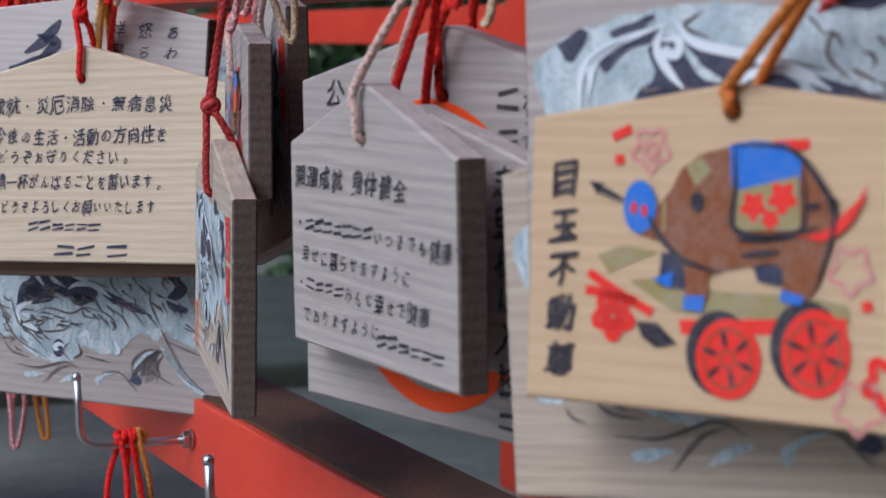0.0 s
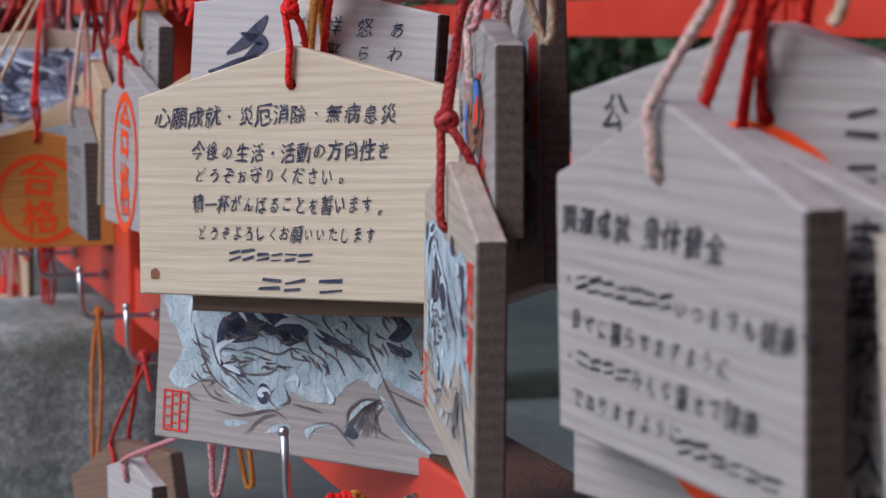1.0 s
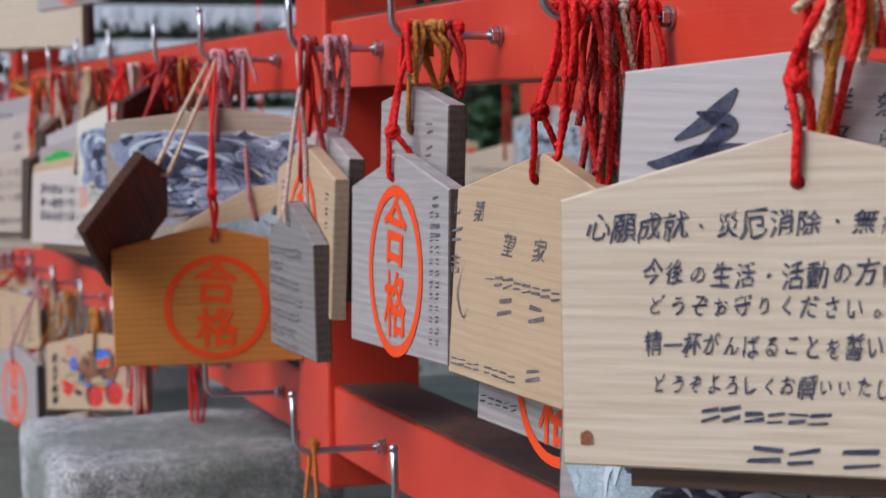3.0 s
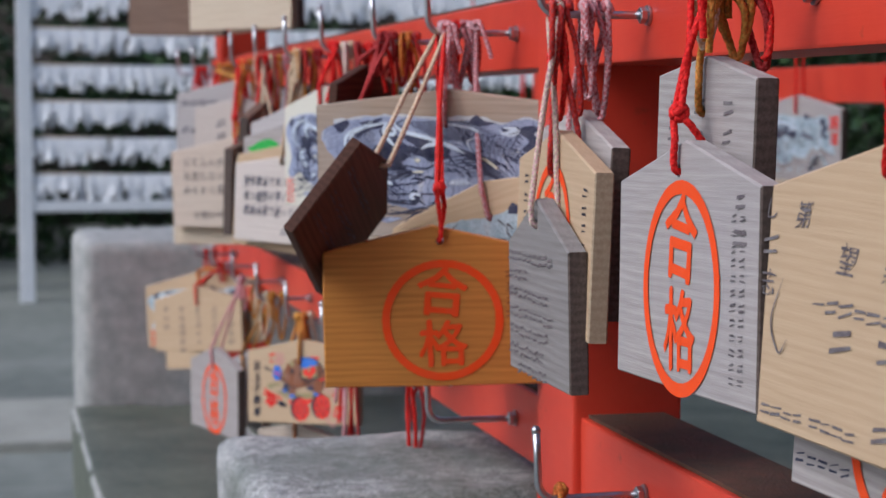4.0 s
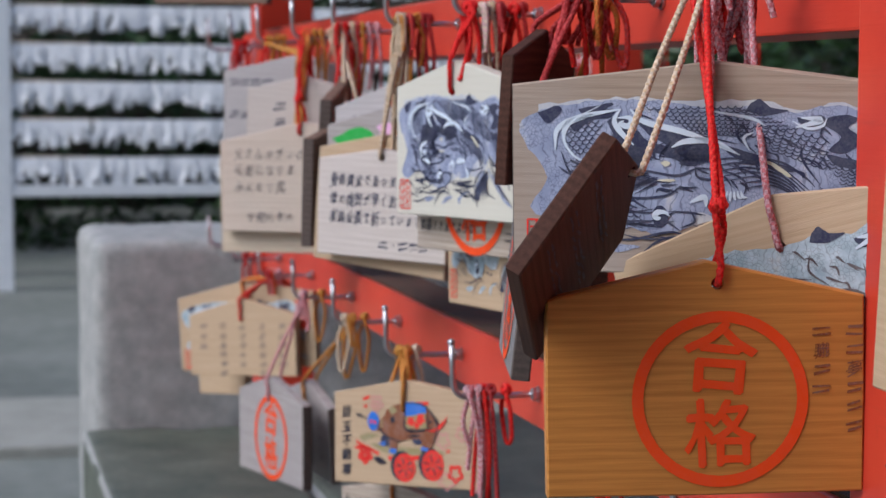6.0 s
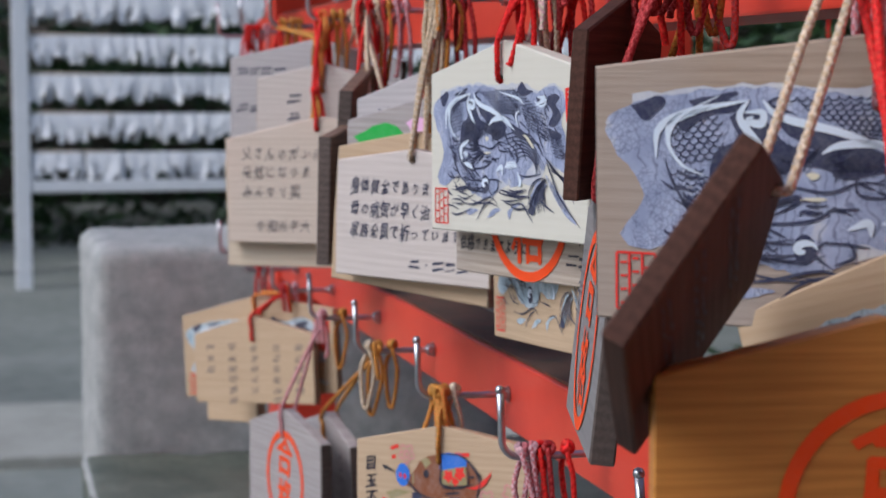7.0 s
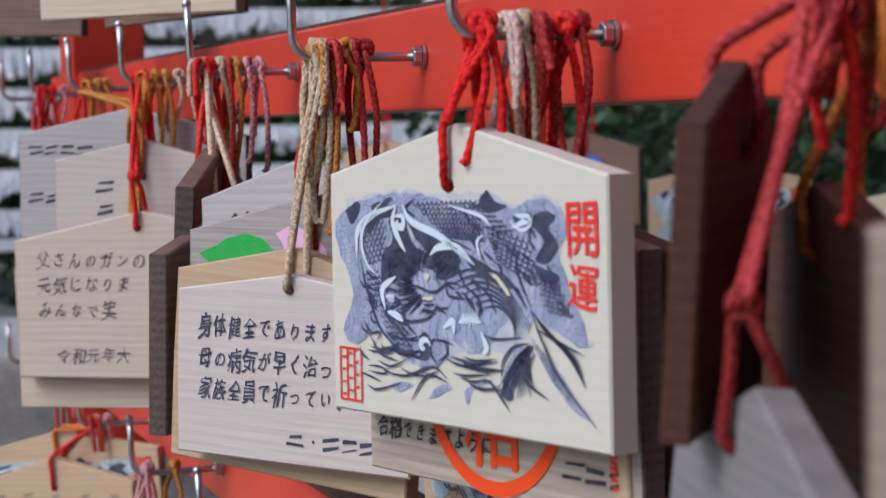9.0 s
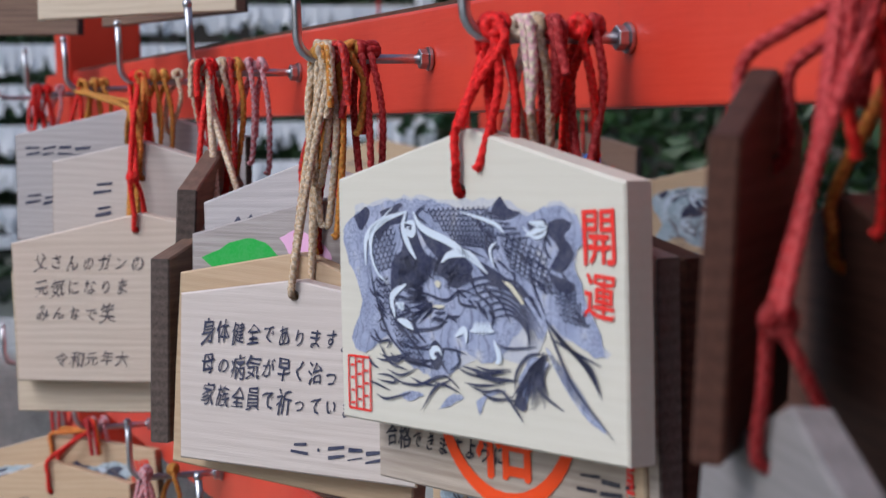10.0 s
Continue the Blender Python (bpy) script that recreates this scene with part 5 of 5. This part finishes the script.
cord_bundle(11, 0, [(-0.047, 0.03, "coral"), (-0.04, 0.06, "fresh"), (-0.03, 0.03, "pink")], R_)
for i, items in ((0, [(-0.036, 0.06, "red"), (-0.031, 0.07, "red"), (-0.027, 0.05, "gold")]), (3, [(-0.044, 0.10, "orange")]), (-2, [(-0.03, 0.06, "red"), (-0.025, 0.05, "red")]), (1, [(-0.04, 0.04, "pink"), (-0.03, 0.035, "gold")]), (5, [(-0.03, 0.06, "fresh"), (-0.024, 0.055, "deep")]),
                 (6, [(-0.045, 0.06, "pink"), (-0.04, 0.078, "pink"), (-0.036, 0.088, "fresh"), (-0.032, 0.085, "wine"), (-0.022, 0.03, "fresh")]), (7, [(-0.046, 0.05, "gold"), (-0.04, 0.055, "gold"), (-0.034, 0.05, "ivory")]),
                 (8, [(-0.046, 0.04, "ivory"), (-0.040, 0.045, "gold"), (-0.03, 0.04, "gold")]), (9, [(-0.046, 0.03, "pink"), (-0.03, 0.04, "gold")]), (10, [(-0.044, 0.03, "pink"), (-0.036, 0.03, "pink")]), (11, [(-0.04, 0.04, "coral"), (-0.03, 0.03, "deep")])):
    cord_bundle(i, -0.232, items, "loops of braided cord on a hook of the lower rail", 2)


# ---------------------------------------------------------------- white frame with tied paper strips
def paper_frame(x0, x1, y, rows, label):
    f = tagged(new("paper_rack"), label, "rack")
    f.matrix_world = Matrix.Translation((x0, y, 0))
    wd = x1 - x0
    for x in (0, wd):
        part("post", boxmesh(x - 0.035, x + 0.035, -0.03, 0.03, 0, 1.75, 0.005), WHITE, f)
    part("rail", boxmesh(0.036, wd - 0.036, -0.025, 0.025, rows[0] - 0.16, rows[0] - 0.11, 0.005), WHITE, f)
    part("rail", boxmesh(0.036, wd - 0.036, -0.025, 0.025, 1.68, 1.74, 0.005), WHITE, f)
    rnd = random.Random(11)
    for z in rows:
        cord = catmull([(0.03, 0, z + 0.02), (wd * 0.5, 0, z - 0.01), (wd - 0.03, 0, z + 0.02)], 8)
        part("line", tube(bmesh.new(), cord, 0.005, 6), C_WHITE, f)
        b = bmesh.new()
        n = int(wd / 0.011)
        for k in range(n):
            if rnd.random() < 0.06:
                continue
            x, ln, tw, wid = 0.05 + (wd - 0.1) * (k + rnd.uniform(-0.4, 0.4)) / n, rnd.uniform(0.06, 0.13), rnd.uniform(-0.9, 0.9), rnd.uniform(0.009, 0.016)
            zz = z + 0.012
            pts = [(x, 0.01, zz - 0.01), (x, -0.012, zz), (x + rnd.uniform(-0.01, 0.01), -0.016, zz - ln * 0.5), (x + rnd.uniform(-0.02, 0.02), -0.018 + rnd.uniform(-0.01, 0.02), zz - ln)]
            prev = None
            for i, p in enumerate(pts):
                d = Vector((math.cos(tw * i / 3), math.sin(tw * i / 3), 0)) * wid
                c = Vector(p)
                q = [b.verts.new(c - d), b.verts.new(c + d), b.verts.new(c + d + Vector((0, 0.004, 0))), b.verts.new(c - d + Vector((0, 0.004, 0)))]
                if prev:
                    for j in range(4):
                        b.faces.new((prev[j], prev[(j + 1) % 4], q[(j + 1) % 4], q[j]))
                prev = q
            b.faces.new(prev)
        tagged(part("paper_fringe", b, PAPER, f, "row of white paper strips tied on a line"), kind="stuff")
    return f


paper_frame(-0.14, 2.6, 8.9, [0.58 + 0.168 * k for k in range(7)], "white frame with rows of tied white paper fortunes")
p = tagged(new("gate_post"), "vermilion round gate post with a black foot", "post")
p.matrix_world = Matrix.Translation((-0.41, 9.6, 0))
part("shaft", tube(bmesh.new(), [Vector((0, 0, 0.40)), Vector((0, 0, 3.2))], 0.066, 16), RED, p)
part("foot", tube(bmesh.new(), [Vector((0, 0, 0)), Vector((0, 0, 0.399))], 0.074, 16), BLACK, p)


# ---------------------------------------------------------------- greenery behind
def shrub(x0, x1, y0, y1, z0, z1, n, leaf, seed, label, name="hedge"):
    rnd = random.Random(seed)
    vs, fs = [], []
    cl = [(rnd.uniform(x0, x1), rnd.uniform(y0, y1), z0 + (z1 - z0) * rnd.random() ** 0.8) for _ in range(max(8, n // 90))]
    for k in range(n):
        c = rnd.choice(cl)
        p = Vector((c[0] + rnd.gauss(0, 0.16), c[1] + rnd.gauss(0, 0.16), max(z0, c[2] + rnd.gauss(0, 0.14))))
        d = Vector((rnd.uniform(-1, 1), rnd.uniform(-1, 1), rnd.uniform(-0.8, 0.5))).normalized()
        s = d.cross(Vector((rnd.uniform(-1, 1), rnd.uniform(-1, 1), 1))).normalized()
        ln, wd = leaf * rnd.uniform(0.7, 1.3), leaf * rnd.uniform(0.22, 0.36)
        nrm = d.cross(s) * wd * 0.35
        i = len(vs)
        vs += [p, p + d * ln * 0.45 + s * wd + nrm, p + d * ln, p + d * ln * 0.45 - s * wd + nrm, p + d * ln * 0.5]
        fs += [(i, i + 1, i + 4), (i + 1, i + 2, i + 4), (i, i + 4, i + 3), (i + 4, i + 2, i + 3)]
    me = bpy.data.meshes.new(name)
    me.from_pydata(vs, [], fs)
    me.materials.append(LEAF)
    return tagged(new(name, me), label, "hedge", kind="stuff")


shrub(1.5, 3.2, -1.0, 6.5, 0.0, 1.9, 26000, 0.075, 3, "dark green leafy hedge behind the racks")
shrub(-2.5, 6.0, 10.5, 13.5, 0.0, 2.6, 26000, 0.11, 4, "dark green bushes behind the white frame")
b = bmesh.new()
bmesh.ops.create_grid(b, x_segments=40, y_segments=12, size=0.5, matrix=Matrix.Translation((4, 15, 1.8)) @ Matrix.Rotation(math.pi / 2, 4, "X") @ Matrix.Diagonal((34, 4.4, 1, 1)))
for v in b.verts:
    v.co.y += noise.noise(v.co * 0.6) * 0.8
tagged(part("backdrop", b, BARK), "dark wooded bank closing the yard", "backdrop", kind="structure")
b = bmesh.new()
bmesh.ops.create_grid(b, x_segments=40, y_segments=12, size=0.5, matrix=Matrix.Translation((4.6, 4, 1.6)) @ Matrix.Rotation(math.pi / 2, 4, "Y") @ Matrix.Diagonal((4.4, 26, 1, 1)))
for v in b.verts:
    v.co.x += noise.noise(v.co * 0.6) * 0.6
tagged(part("backdrop", b, BARK), "dark wooded bank behind the racks", "backdrop", kind="structure")

# unseen screen behind the camera, added to keep sky light off near-facing sides
b = bmesh.new()
bmesh.ops.create_grid(b, x_segments=30, y_segments=12, size=0.5, matrix=Matrix.Translation((2, -3.4, 1.9)) @ Matrix.Rotation(math.pi / 2, 4, "X") @ Matrix.Diagonal((12, 4.4, 1, 1)))
for v in b.verts:
    v.co.y += noise.noise(v.co * 0.6) * 0.4
tagged(part("backdrop", b, BARK), "unseen dark screen added behind the walk to block sky light", "backdrop", kind="structure")
